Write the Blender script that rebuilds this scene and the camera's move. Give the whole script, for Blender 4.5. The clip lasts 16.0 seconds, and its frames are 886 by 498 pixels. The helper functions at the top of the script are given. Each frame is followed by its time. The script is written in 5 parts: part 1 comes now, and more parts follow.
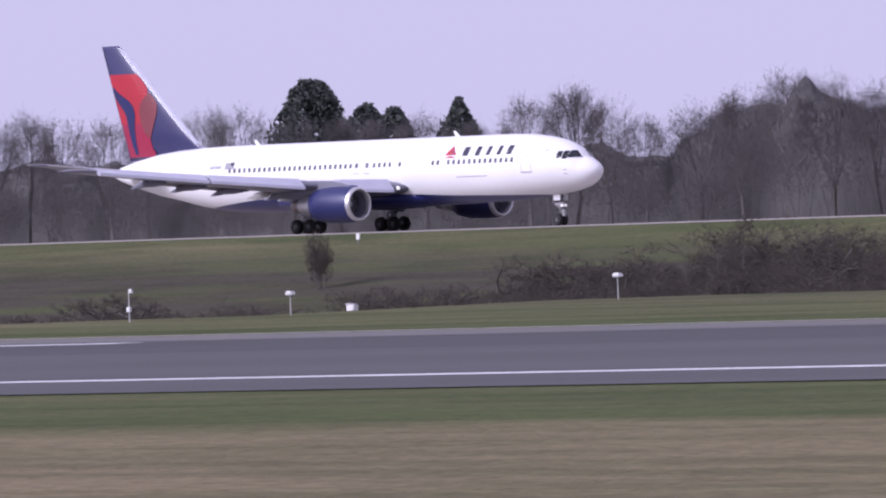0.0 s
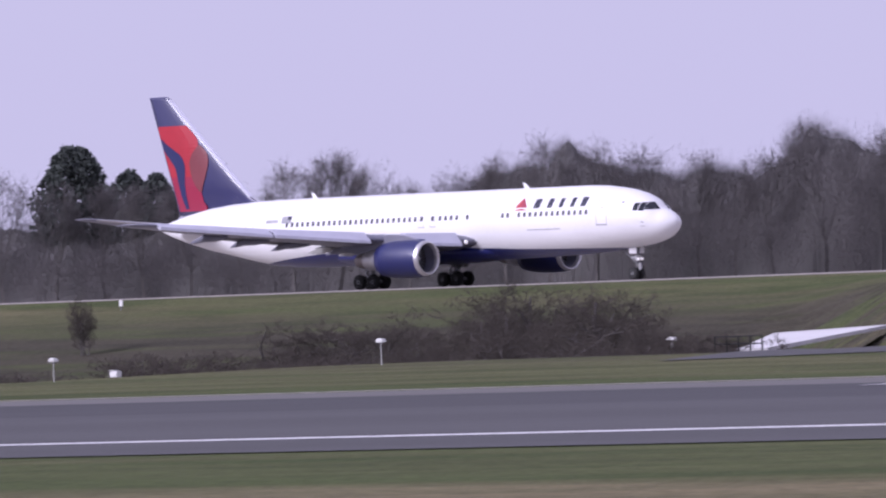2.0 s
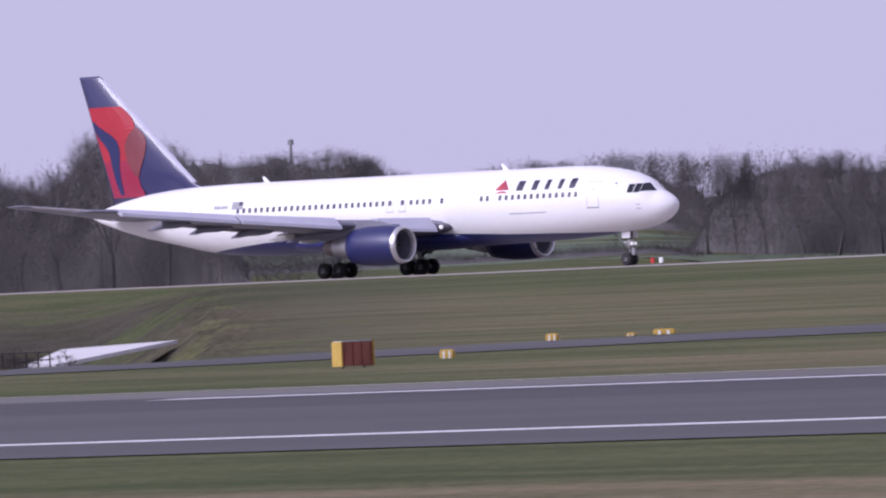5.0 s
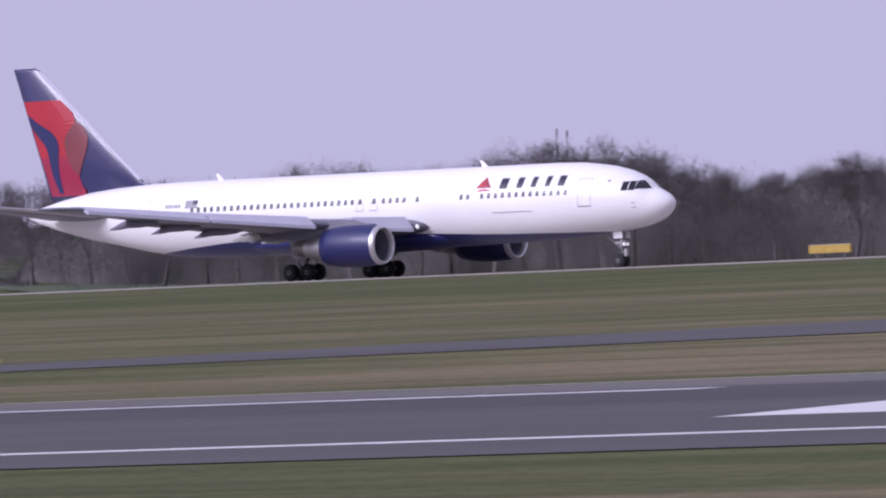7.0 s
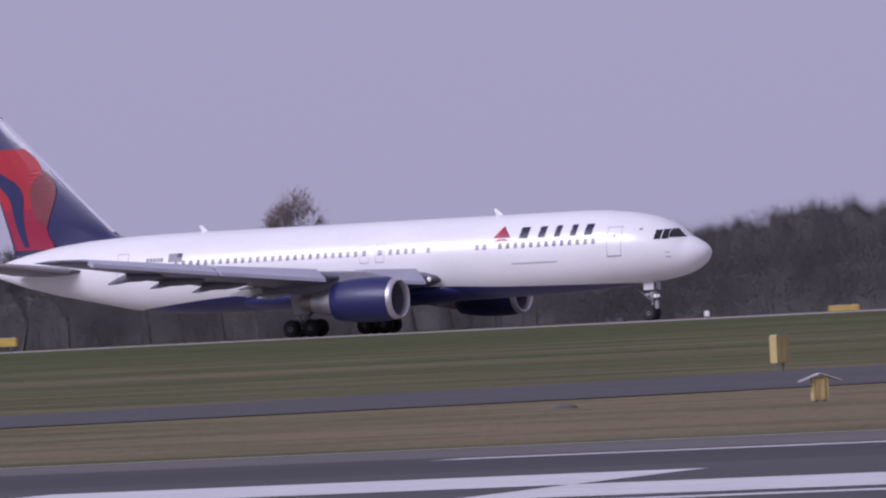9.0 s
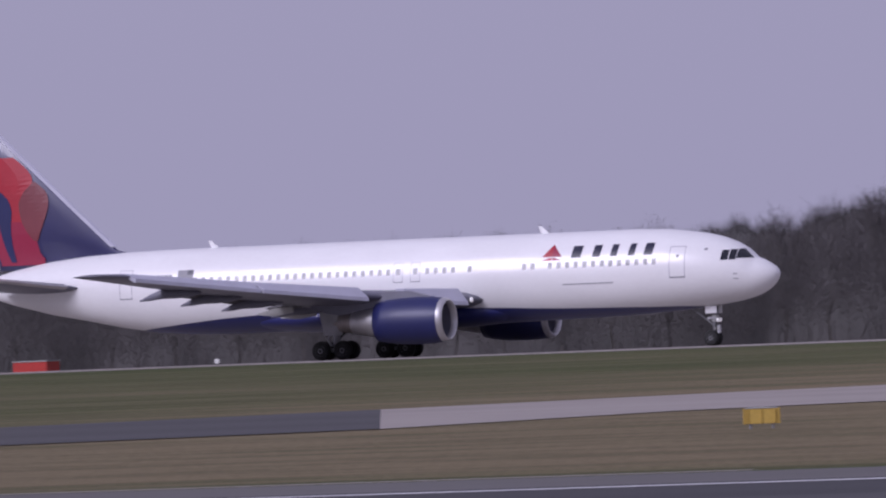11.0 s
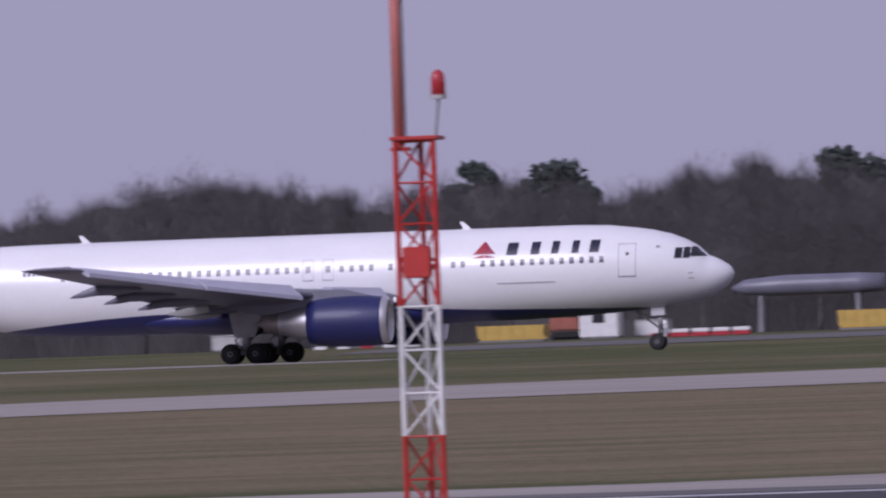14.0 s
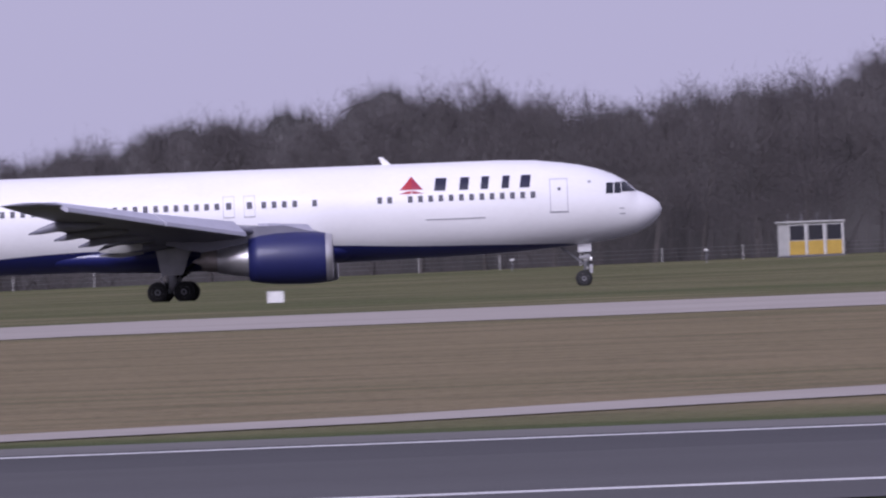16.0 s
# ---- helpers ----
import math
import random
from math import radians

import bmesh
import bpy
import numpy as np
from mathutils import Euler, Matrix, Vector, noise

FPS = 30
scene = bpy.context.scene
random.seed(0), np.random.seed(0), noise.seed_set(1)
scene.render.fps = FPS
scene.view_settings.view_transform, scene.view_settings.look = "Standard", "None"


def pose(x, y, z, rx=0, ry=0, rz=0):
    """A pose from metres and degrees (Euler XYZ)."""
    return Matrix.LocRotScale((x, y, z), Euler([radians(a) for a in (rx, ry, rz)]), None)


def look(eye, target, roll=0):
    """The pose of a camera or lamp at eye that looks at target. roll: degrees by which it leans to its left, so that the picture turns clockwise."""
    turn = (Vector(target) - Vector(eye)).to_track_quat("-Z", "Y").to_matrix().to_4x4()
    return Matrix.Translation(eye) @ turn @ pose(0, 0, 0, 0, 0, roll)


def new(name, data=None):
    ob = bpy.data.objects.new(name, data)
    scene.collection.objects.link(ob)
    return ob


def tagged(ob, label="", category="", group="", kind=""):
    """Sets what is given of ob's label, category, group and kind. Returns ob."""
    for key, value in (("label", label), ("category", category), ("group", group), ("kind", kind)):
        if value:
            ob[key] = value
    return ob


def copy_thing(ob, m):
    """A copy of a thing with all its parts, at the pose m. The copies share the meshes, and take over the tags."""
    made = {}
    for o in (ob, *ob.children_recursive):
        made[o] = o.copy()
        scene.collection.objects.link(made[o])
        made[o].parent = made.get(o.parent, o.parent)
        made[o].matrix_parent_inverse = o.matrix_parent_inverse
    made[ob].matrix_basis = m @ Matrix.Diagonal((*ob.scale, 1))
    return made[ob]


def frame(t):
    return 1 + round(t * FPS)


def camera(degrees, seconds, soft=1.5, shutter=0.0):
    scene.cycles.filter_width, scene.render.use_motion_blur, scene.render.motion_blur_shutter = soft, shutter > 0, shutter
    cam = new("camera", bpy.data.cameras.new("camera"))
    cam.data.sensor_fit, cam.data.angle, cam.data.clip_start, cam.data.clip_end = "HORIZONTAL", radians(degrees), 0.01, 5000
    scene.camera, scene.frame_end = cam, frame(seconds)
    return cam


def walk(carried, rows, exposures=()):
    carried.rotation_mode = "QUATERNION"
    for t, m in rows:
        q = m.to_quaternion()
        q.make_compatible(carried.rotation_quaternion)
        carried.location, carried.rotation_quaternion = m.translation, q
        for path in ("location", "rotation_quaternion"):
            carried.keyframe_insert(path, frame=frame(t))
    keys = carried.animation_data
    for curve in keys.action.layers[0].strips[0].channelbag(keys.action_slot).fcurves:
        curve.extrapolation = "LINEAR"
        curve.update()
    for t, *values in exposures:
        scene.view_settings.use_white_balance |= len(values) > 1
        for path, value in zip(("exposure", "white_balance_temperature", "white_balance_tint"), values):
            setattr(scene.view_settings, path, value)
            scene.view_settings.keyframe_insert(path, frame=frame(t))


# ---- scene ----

# ---- camera: on a tripod by the fence, panning after the airliner ----
EYE = Vector((0.0, 0.0, 0.3))
cam = camera(5.164, 16.0, soft=2.2, shutter=0.12)


def aim(pan, tilt, roll):
    """Pan from the square-on line (+y) towards +x, tilt up, lean to the right, in degrees."""
    a, b = radians(pan), radians(tilt)
    d = Vector((math.sin(a) * math.cos(b), math.cos(a) * math.cos(b), math.sin(b)))
    return look(EYE, EYE + d * 100, -roll)


PATH = [
    (0, -44.451, -0.134, 1.95), (0.5, -44.45, -0.115, 2.02), (1, -44.369, -0.069, 2.02), (1.5, -44.162, 0.029, 2.12),
    (2, -43.056, 0.2, 2.17), (2.5, -42.24, 0.204, 2.3), (3, -41.698, 0.187, 2.34), (3.5, -41.129, 0.181, 2.38),
    (4, -40.328, 0.145, 2.44), (4.5, -39.593, 0.125, 2.52), (4.7, -39.31, 0.124, 2.54), (6.8, -35.562, 0.124, 2.52),
    (7, -34.961, 0.128, 2.48), (7.5, -33.475, 0.142, 2.46), (8, -32.486, 0.129, 2.58), (8.5, -31.293, 0.132, 2.55),
    (9, -30.079, 0.451, 2.83), (9.5, -28.616, 0.426, 2.87), (9.7, -28.013, 0.397, 2.8), (12, -20.362, 0.742, 1.92),
    (12.5, -18.135, 0.656, 1.9), (13, -15.533, 0.526, 1.92), (13.4, -13.778, 0.496, 2.0), (13.7, -12.651, 0.566, 1.97),
    (14, -11.047, 0.603, 1.97), (14.2, -9.522, 0.553, 2.1), (14.5, -7.497, 0.471, 1.85), (15, -4.464, 0.347, 1.95),
    (15.5, -2.255, 0.255, 2.22), (16, -0.309, 0.223, 2.22),
]
KELVIN, TINT = 5620, 30
LIGHT = [(0, -0.02), (1.5, -0.06), (3.5, -0.14), (4.7, -0.16), (7, -0.28), (8, -0.36), (8.6, -0.58), (9.2, -0.78), (12.5, -0.88),
         (14.2, -0.84), (15, -0.58), (15.5, -0.36), (16, -0.44)]
walk(cam, [(t, aim(p, ti, ro)) for t, p, ti, ro in PATH], [(t, s, KELVIN, TINT) for t, s in LIGHT])

# ---- sky and sun: bright haze, a soft sun high behind the camera ----
world = bpy.data.worlds.new("world")
scene.world = world
world.use_nodes = True
wn, wl = world.node_tree.nodes, world.node_tree.links
SUN_UP, SUN_TURN = radians(33), radians(205)
sky = wn.new("ShaderNodeTexSky")
sky.sky_type, sky.sun_disc, sky.sun_elevation, sky.sun_rotation = "NISHITA", False, SUN_UP, SUN_TURN
sky.dust_density = 5.0
dim = wn.new("ShaderNodeMix")
dim.data_type, dim.blend_type = "RGBA", "MIX"
dim.inputs["Factor"].default_value = 0.9
pale = wn.new("ShaderNodeVectorMath")
pale.operation = "SCALE"
pale.inputs["Scale"].default_value = 0.1
wl.new(sky.outputs["Color"], pale.inputs[0])
wl.new(pale.outputs["Vector"], dim.inputs["A"])
dim.inputs["B"].default_value = (0.69, 0.655, 0.752, 1)
wl.new(dim.outputs["Result"], wn["Background"].inputs["Color"])
wn["Background"].inputs["Strength"].default_value = 1.0
sun = new("sun", bpy.data.lights.new("sun", "SUN"))
sun.data.energy, sun.data.angle, sun.data.color = 4.2, radians(28), (1.0, 0.96, 0.91)
sun.matrix_world = look((0, 0, 0), (math.sin(SUN_TURN) * -math.cos(SUN_UP), math.cos(SUN_TURN) * -math.cos(SUN_UP), -math.sin(SUN_UP)))


# ---- materials ----
def mat(name, base, rough=0.6, metal=0.0, vary=0.12, scale=3.0, fine=40.0, bump=0.0, stretch=(1, 1, 1), coat=0.0, other=None):
    """A surface whose colour wanders at two scales; other: a second colour that the large scale mixes in."""
    m = bpy.data.materials.new(name)
    m.use_nodes = True
    n, l = m.node_tree.nodes, m.node_tree.links
    b = n["Principled BSDF"]
    b.inputs["Roughness"].default_value, b.inputs["Metallic"].default_value = rough, metal
    b.inputs["Coat Weight"].default_value = coat
    co, mp = n.new("ShaderNodeTexCoord"), n.new("ShaderNodeMapping")
    mp.inputs["Scale"].default_value = stretch
    l.new(co.outputs["Object"], mp.inputs["Vector"])
    big, small = n.new("ShaderNodeTexNoise"), n.new("ShaderNodeTexNoise")
    for node, s in ((big, scale), (small, fine)):
        node.inputs["Scale"].default_value, node.inputs["Detail"].default_value = s, 5
        l.new(mp.outputs["Vector"], node.inputs["Vector"])
    sharp = n.new("ShaderNodeMapRange")
    sharp.inputs["From Min"].default_value, sharp.inputs["From Max"].default_value = 0.35, 0.65
    l.new(big.outputs["Fac"], sharp.inputs["Value"])
    mix = n.new("ShaderNodeMix")
    mix.data_type = "RGBA"
    mix.inputs["A"].default_value = (*base, 1)
    mix.inputs["B"].default_value = (*(other or tuple(c * (1 - vary) for c in base)), 1)
    l.new(sharp.outputs["Result"], mix.inputs["Factor"])
    grain = n.new("ShaderNodeMix")
    grain.data_type, grain.blend_type = "RGBA", "MULTIPLY"
    grain.inputs["B"].default_value = (1 - vary * 1.6,) * 3 + (1,)
    l.new(small.outputs["Fac"], grain.inputs["Factor"])
    l.new(mix.outputs["Result"], grain.inputs["A"])
    l.new(grain.outputs["Result"], b.inputs["Base Color"])
    if bump:
        bp = n.new("ShaderNodeBump")
        bp.inputs["Strength"].default_value, bp.inputs["Distance"].default_value = bump, 0.05
        l.new(small.outputs["Fac"], bp.inputs["Height"])
        l.new(bp.outputs["Normal"], b.inputs["Normal"])
    return m



def twig_material(name, base):
    """Fine bare twigs: dull bark that lets part of the light wrap round to the far side."""
    m = mat(name, base, 0.95, vary=0.2, scale=0.25, fine=3)
    n, l = m.node_tree.nodes, m.node_tree.links
    p = n["Principled BSDF"]
    p.inputs["Specular IOR Level"].default_value = 0.1
    t, mix = n.new("ShaderNodeBsdfTranslucent"), n.new("ShaderNodeMixShader")
    mix.inputs["Fac"].default_value = 0.42
    l.new(p.inputs["Base Color"].links[0].from_socket, t.inputs["Color"])
    l.new(p.outputs["BSDF"], mix.inputs[1])
    l.new(t.outputs["BSDF"], mix.inputs[2])
    l.new(mix.outputs["Shader"], n["Material Output"].inputs["Surface"])
    return m


WHITE = mat("white_paint", (0.8, 0.8, 0.8), 0.32, vary=0.05, scale=0.5, fine=6, coat=0.3, stretch=(0.5, 1, 1))
NAVY = mat("navy_paint", (0.014, 0.018, 0.1), 0.48, vary=0.15, scale=0.6, fine=8, coat=0.08)
RED = mat("red_paint", (0.43, 0.024, 0.04), 0.4, vary=0.12, scale=0.5, fine=7)
CRIMSON = mat("crimson_paint", (0.33, 0.02, 0.06), 0.4, vary=0.12, scale=0.5, fine=7)
SALMON = mat("salmon_paint", (0.21, 0.047, 0.058), 0.4, vary=0.12, scale=0.5, fine=7)
# base colour darkened to stand in for the shade under the wings
WINGGREY = mat("wing_grey", (0.17, 0.17, 0.215), 0.4, vary=0.14, scale=0.7, fine=9)
WINGDARK = mat("flap_grey", (0.11, 0.105, 0.115), 0.5, vary=0.2, scale=0.9, fine=9)
METAL = mat("bare_metal", (0.66, 0.65, 0.65), 0.42, 0.85, vary=0.12, scale=1.5, fine=14)
HOTMETAL = mat("exhaust_metal", (0.46, 0.41, 0.38), 0.5, 0.6, vary=0.3, scale=1.2, fine=10)
SLAT = mat("slat_grey", (0.48, 0.48, 0.57), 0.3, vary=0.08, scale=0.8, fine=9)
RIM = mat("wheel_grey", (0.2, 0.2, 0.21), 0.5, vary=0.2, scale=2, fine=18)
TUBEPINK = mat("tube_red", (0.55, 0.19, 0.16), 0.5, vary=0.1, scale=2, fine=12)
GEARGREY = mat("gear_grey", (0.5, 0.5, 0.52), 0.5, vary=0.2, scale=2, fine=18)
TYRE = mat("tyre_rubber", (0.02, 0.02, 0.02), 0.85, vary=0.25, scale=3, fine=30, bump=0.3)
DARK = mat("dark_inside", (0.012, 0.012, 0.014), 0.8, vary=0.2)
GLASS = mat("cockpit_glass", (0.02, 0.022, 0.03), 0.08, vary=0.1)
PANE = mat("cabin_pane", (0.13, 0.13, 0.155), 0.15, vary=0.15)
LINE = mat("panel_line", (0.3, 0.3, 0.33), 0.6, vary=0.1)
SEAM = mat("door_seam", (0.52, 0.51, 0.55), 0.5, vary=0.1)
LENS = bpy.data.materials.new("landing_lamp")
LENS.use_nodes = True
LENS.node_tree.nodes["Principled BSDF"].inputs["Emission Color"].default_value = (1, 0.93, 0.8, 1)
LENS.node_tree.nodes["Principled BSDF"].inputs["Emission Strength"].default_value = 0.45
ASPHALT = mat("runway_asphalt", (0.072, 0.07, 0.072), 0.85, vary=0.22, scale=0.12, fine=6, bump=0.3, stretch=(0.25, 1, 1))
NEWASPHALT = mat("dark_asphalt", (0.048, 0.047, 0.05), 0.85, vary=0.22, scale=0.12, fine=6, bump=0.3, stretch=(0.25, 1, 1))
SHOULDER = mat("pale_shoulder", (0.14, 0.134, 0.128), 0.9, vary=0.2, scale=0.15, fine=5, bump=0.3, stretch=(0.3, 1, 1))
CONCRETE = mat("pale_concrete", (0.355, 0.32, 0.288), 0.9, vary=0.15, scale=0.2, fine=5, bump=0.3, stretch=(0.3, 1, 1))
PAINT = mat("white_marking", (0.68, 0.68, 0.68), 0.7, vary=0.14, scale=0.8, fine=9)
BRIGHTCONCRETE = mat("white_concrete", (0.66, 0.65, 0.65), 0.85, vary=0.14, scale=0.3, fine=4)
# bark, twig and thicket greys are lightened to carry the distant haze
BARK = mat("bark", (0.165, 0.15, 0.145), 0.95, vary=0.3, scale=1.0, fine=8)
TWIG = twig_material("twigs", (0.188, 0.173, 0.176))
WOODTWIG = twig_material("wood_twigs", (0.156, 0.143, 0.145))
PALETWIG = twig_material("pale_twigs", (0.36, 0.3, 0.285))
NEEDLE = mat("needles", (0.08, 0.096, 0.086), 0.9, vary=0.35, scale=0.4, fine=5)
PINE = mat("pine_needles", (0.085, 0.11, 0.095), 0.9, vary=0.35, scale=0.4, fine=5)
THICKET = mat("thicket", (0.118, 0.111, 0.112), 0.98, vary=0.22, scale=0.3, fine=1.5, other=(0.09, 0.086, 0.085), stretch=(1, 1, 0.22))
SCRUB = twig_material("scrub_twigs", (0.125, 0.11, 0.096))
PALEYELLOW = mat("faded_yellow_paint", (0.6, 0.47, 0.2), 0.55, vary=0.18, scale=2, fine=12)
YELLOW = mat("yellow_paint", (0.55, 0.37, 0.07), 0.5, vary=0.15, scale=2, fine=12)
ORANGE = mat("orange_red_paint", (0.36, 0.11, 0.07), 0.5, vary=0.2, scale=2, fine=12)
MASTRED = mat("mast_red", (0.5, 0.03, 0.02), 0.45, vary=0.15, scale=3, fine=20)
MASTWHITE = mat("mast_white", (0.75, 0.75, 0.73), 0.5, vary=0.12, scale=3, fine=20)
STEEL = mat("galvanised_steel", (0.28, 0.28, 0.3), 0.5, 0.5, vary=0.2, scale=2, fine=15)
TITLE = mat("title_blue", (0.012, 0.013, 0.04), 0.35, vary=0.1)
FACET = mat("fin_blue", (0.04, 0.04, 0.115), 0.3, vary=0.1, scale=0.6, fine=8, coat=0.3)
RUST = mat("rusty_red_steel", (0.3, 0.1, 0.075), 0.8, vary=0.35, scale=0.6, fine=6, bump=0.3, other=(0.2, 0.11, 0.085))
PASTURE = mat("pasture", (0.09, 0.128, 0.066), 0.95, vary=0.2, scale=0.02, fine=0.6)
DARKGLASS = mat("hut_glass", (0.03, 0.03, 0.035), 0.12, vary=0.1)
OFFWHITE = mat("off_white_paint", (0.48, 0.48, 0.46), 0.6, vary=0.15, scale=2, fine=12)


def grass_material():
    """Winter turf: green and straw patches drawn out along the mowing, greener by the pavements and on the far bank."""
    m = bpy.data.materials.new("winter_grass")
    m.use_nodes = True
    n, l = m.node_tree.nodes, m.node_tree.links
    b = n["Principled BSDF"]
    b.inputs["Roughness"].default_value = 0.95
    b.inputs["Specular IOR Level"].default_value = 0.1
    geo, mp = n.new("ShaderNodeNewGeometry"), n.new("ShaderNodeMapping")
    mp.inputs["Scale"].default_value = (0.14, 1, 1)
    l.new(geo.outputs["Position"], mp.inputs["Vector"])
    tex = []
    for s in (0.035, 0.22, 3.0):
        t = n.new("ShaderNodeTexNoise")
        t.inputs["Scale"].default_value, t.inputs["Detail"].default_value = s, 6
        l.new(mp.outputs["Vector"] if s < 1 else geo.outputs["Position"], t.inputs["Vector"])
        tex.append(t)
    sep = n.new("ShaderNodeSeparateXYZ")
    l.new(geo.outputs["Position"], sep.inputs["Vector"])

    def ramp(src, lo, hi, a, c):
        r = n.new("ShaderNodeMapRange")
        r.interpolation_type = "SMOOTHSTEP"
        for key, v in (("From Min", lo), ("From Max", hi), ("To Min", a), ("To Max", c)):
            r.inputs[key].default_value = v
        l.new(src, r.inputs["Value"])
        return r.outputs["Result"]

    def calc(op, a, c):
        k = n.new("ShaderNodeMath")
        k.operation = op
        for i, v in enumerate((a, c)):
            if isinstance(v, float):
                k.inputs[i].default_value = v
            else:
                l.new(v, k.inputs[i])
        return k.outputs["Value"]
    x, y = sep.outputs["X"], sep.outputs["Y"]
    straw_front = ramp(y, 93.0, 107.0, 0.72, -0.25)
    straw_mid = calc("MULTIPLY", calc("MULTIPLY", ramp(x, -175.0, -120.0, 0.35, 1.0), ramp(y, 186.0, 205.0, 0.0, 1.0)), calc("MAXIMUM", ramp(y, 330.0, 420.0, 1.0, 0.3), calc("MULTIPLY", calc("MULTIPLY", ramp(x, -300.0, -200.0, 0.0, 0.8), ramp(x, -130.0, -80.0, 1.0, 0.2)), ramp(y, 507.0, 512.0, 1.0, 0.0))))
    straw_far = calc("MULTIPLY", ramp(y, 575.0, 660.0, 0.05, 0.25), ramp(x, -80.0, -40.0, 0.0, 1.0))
    straw = calc("MAXIMUM", calc("MAXIMUM", straw_front, straw_mid), straw_far)
    wander = calc("ADD", calc("MULTIPLY", tex[0].outputs["Fac"], 1.2), calc("MULTIPLY", tex[1].outputs["Fac"], 1.3))
    amount = calc("ADD", straw, calc("SUBTRACT", wander, 1.25))
    soft = ramp(amount, -0.15, 1.0, 0.0, 1.0)
    mix = n.new("ShaderNodeMix")
    mix.data_type = "RGBA"
    mix.inputs["A"].default_value = (0.072, 0.09, 0.033, 1)
    mix.inputs["B"].default_value = (0.205, 0.167, 0.1, 1)
    l.new(soft, mix.inputs["Factor"])
    west = ramp(calc("DIVIDE", x, y), -0.87, -0.79, 1.0, 0.0)
    bank = calc("MULTIPLY", west, calc("MULTIPLY", ramp(y, 208.0, 236.0, 0.0, 1.0), ramp(y, 488.0, 509.0, 1.0, 0.1)))
    brambles = calc("MULTIPLY", bank, ramp(tex[1].outputs["Fac"], 0.36, 0.56, 0.25, 1.0))
    scrub = n.new("ShaderNodeMix")
    scrub.data_type = "RGBA"
    scrub.inputs["B"].default_value = (0.062, 0.056, 0.041, 1)
    l.new(mix.outputs["Result"], scrub.inputs["A"])
    l.new(brambles, scrub.inputs["Factor"])
    mix = scrub
    grain = n.new("ShaderNodeMix")
    grain.data_type, grain.blend_type = "RGBA", "MULTIPLY"
    grain.inputs["B"].default_value = (0.7, 0.7, 0.68, 1)
    l.new(ramp(tex[2].outputs["Fac"], 0.35, 0.7, 0.0, 1.0), grain.inputs["Factor"])
    l.new(mix.outputs["Result"], grain.inputs["A"])
    # tussocks and mown swathes
    comb, swathe, tuft = n.new("ShaderNodeMapping"), n.new("ShaderNodeTexNoise"), n.new("ShaderNodeMix")
    comb.inputs["Scale"].default_value = (0.09, 0.3, 1)
    swathe.inputs["Scale"].default_value, swathe.inputs["Detail"].default_value = 1.1, 7
    l.new(geo.outputs["Position"], comb.inputs["Vector"])
    l.new(comb.outputs["Vector"], swathe.inputs["Vector"])
    tuft.data_type, tuft.blend_type = "RGBA", "MULTIPLY"
    tuft.inputs["B"].default_value = (0.74, 0.78, 0.74, 1)
    l.new(ramp(swathe.outputs["Fac"], 0.42, 0.66, 0.0, 1.0), tuft.inputs["Factor"])
    l.new(grain.outputs["Result"], tuft.inputs["A"])
    l.new(tuft.outputs["Result"], b.inputs["Base Color"])
    bp = n.new("ShaderNodeBump")
    bp.inputs["Strength"].default_value, bp.inputs["Distance"].default_value = 0.6, 0.2
    l.new(tex[2].outputs["Fac"], bp.inputs["Height"])
    l.new(bp.outputs["Normal"], b.inputs["Normal"])
    return m


GRASS = grass_material()


# ---- mesh helpers ----
def part(name, bm, material, parent=None, label="", smooth=False):
    me = bpy.data.meshes.new(name)
    bmesh.ops.recalc_face_normals(bm, faces=bm.faces)
    bm.to_mesh(me)
    bm.free()
    for m in material if isinstance(material, (list, tuple)) else [material]:
        me.materials.append(m)
    if smooth:
        me.shade_smooth()
    ob = new(name, me)
    if parent:
        ob.parent = parent
    return tagged(ob, label)


def raw(name, verts, faces, material, parent=None, label=""):
    me = bpy.data.meshes.new(name)
    me.from_pydata([tuple(map(float, v)) for v in verts], [], faces)
    me.materials.append(material)
    ob = new(name, me)
    if parent:
        ob.parent = parent
    return tagged(ob, label)


def thing(name, label, category, group="", kind="", at=None):
    ob = new(name)
    ob.empty_display_size = 0.3
    if at is not None:
        ob.matrix_basis = at
    return tagged(ob, label, category, group, kind)


def add_box(bm, x0, x1, y0, y1, z0, z1):
    v = [bm.verts.new((x, y, z)) for z in (z0, z1) for x, y in ((x0, y0), (x1, y0), (x1, y1), (x0, y1))]
    for f in ((3, 2, 1, 0), (4, 5, 6, 7), (0, 1, 5, 4), (1, 2, 6, 5), (2, 3, 7, 6), (3, 0, 4, 7)):
        bm.faces.new([v[i] for i in f])
    return v


def box(x0, x1, y0, y1, z0, z1, bevel=0.0):
    bm = bmesh.new()
    add_box(bm, x0, x1, y0, y1, z0, z1)
    if bevel:
        bmesh.ops.bevel(bm, geom=bm.edges[:], offset=bevel, segments=2, affect="EDGES")
    return bm


def add_loft(bm, rings, caps=True):
    rows = [[bm.verts.new(p) for p in r] for r in rings]
    k = len(rows[0])
    for a, b in zip(rows, rows[1:]):
        for i in range(k):
            bm.faces.new((a[i], a[(i + 1) % k], b[(i + 1) % k], b[i]))
    if caps:
        bm.faces.new(rows[0][::-1])
        bm.faces.new(rows[-1])
    return bm


def loft(rings, caps=True):
    return add_loft(bmesh.new(), rings, caps)


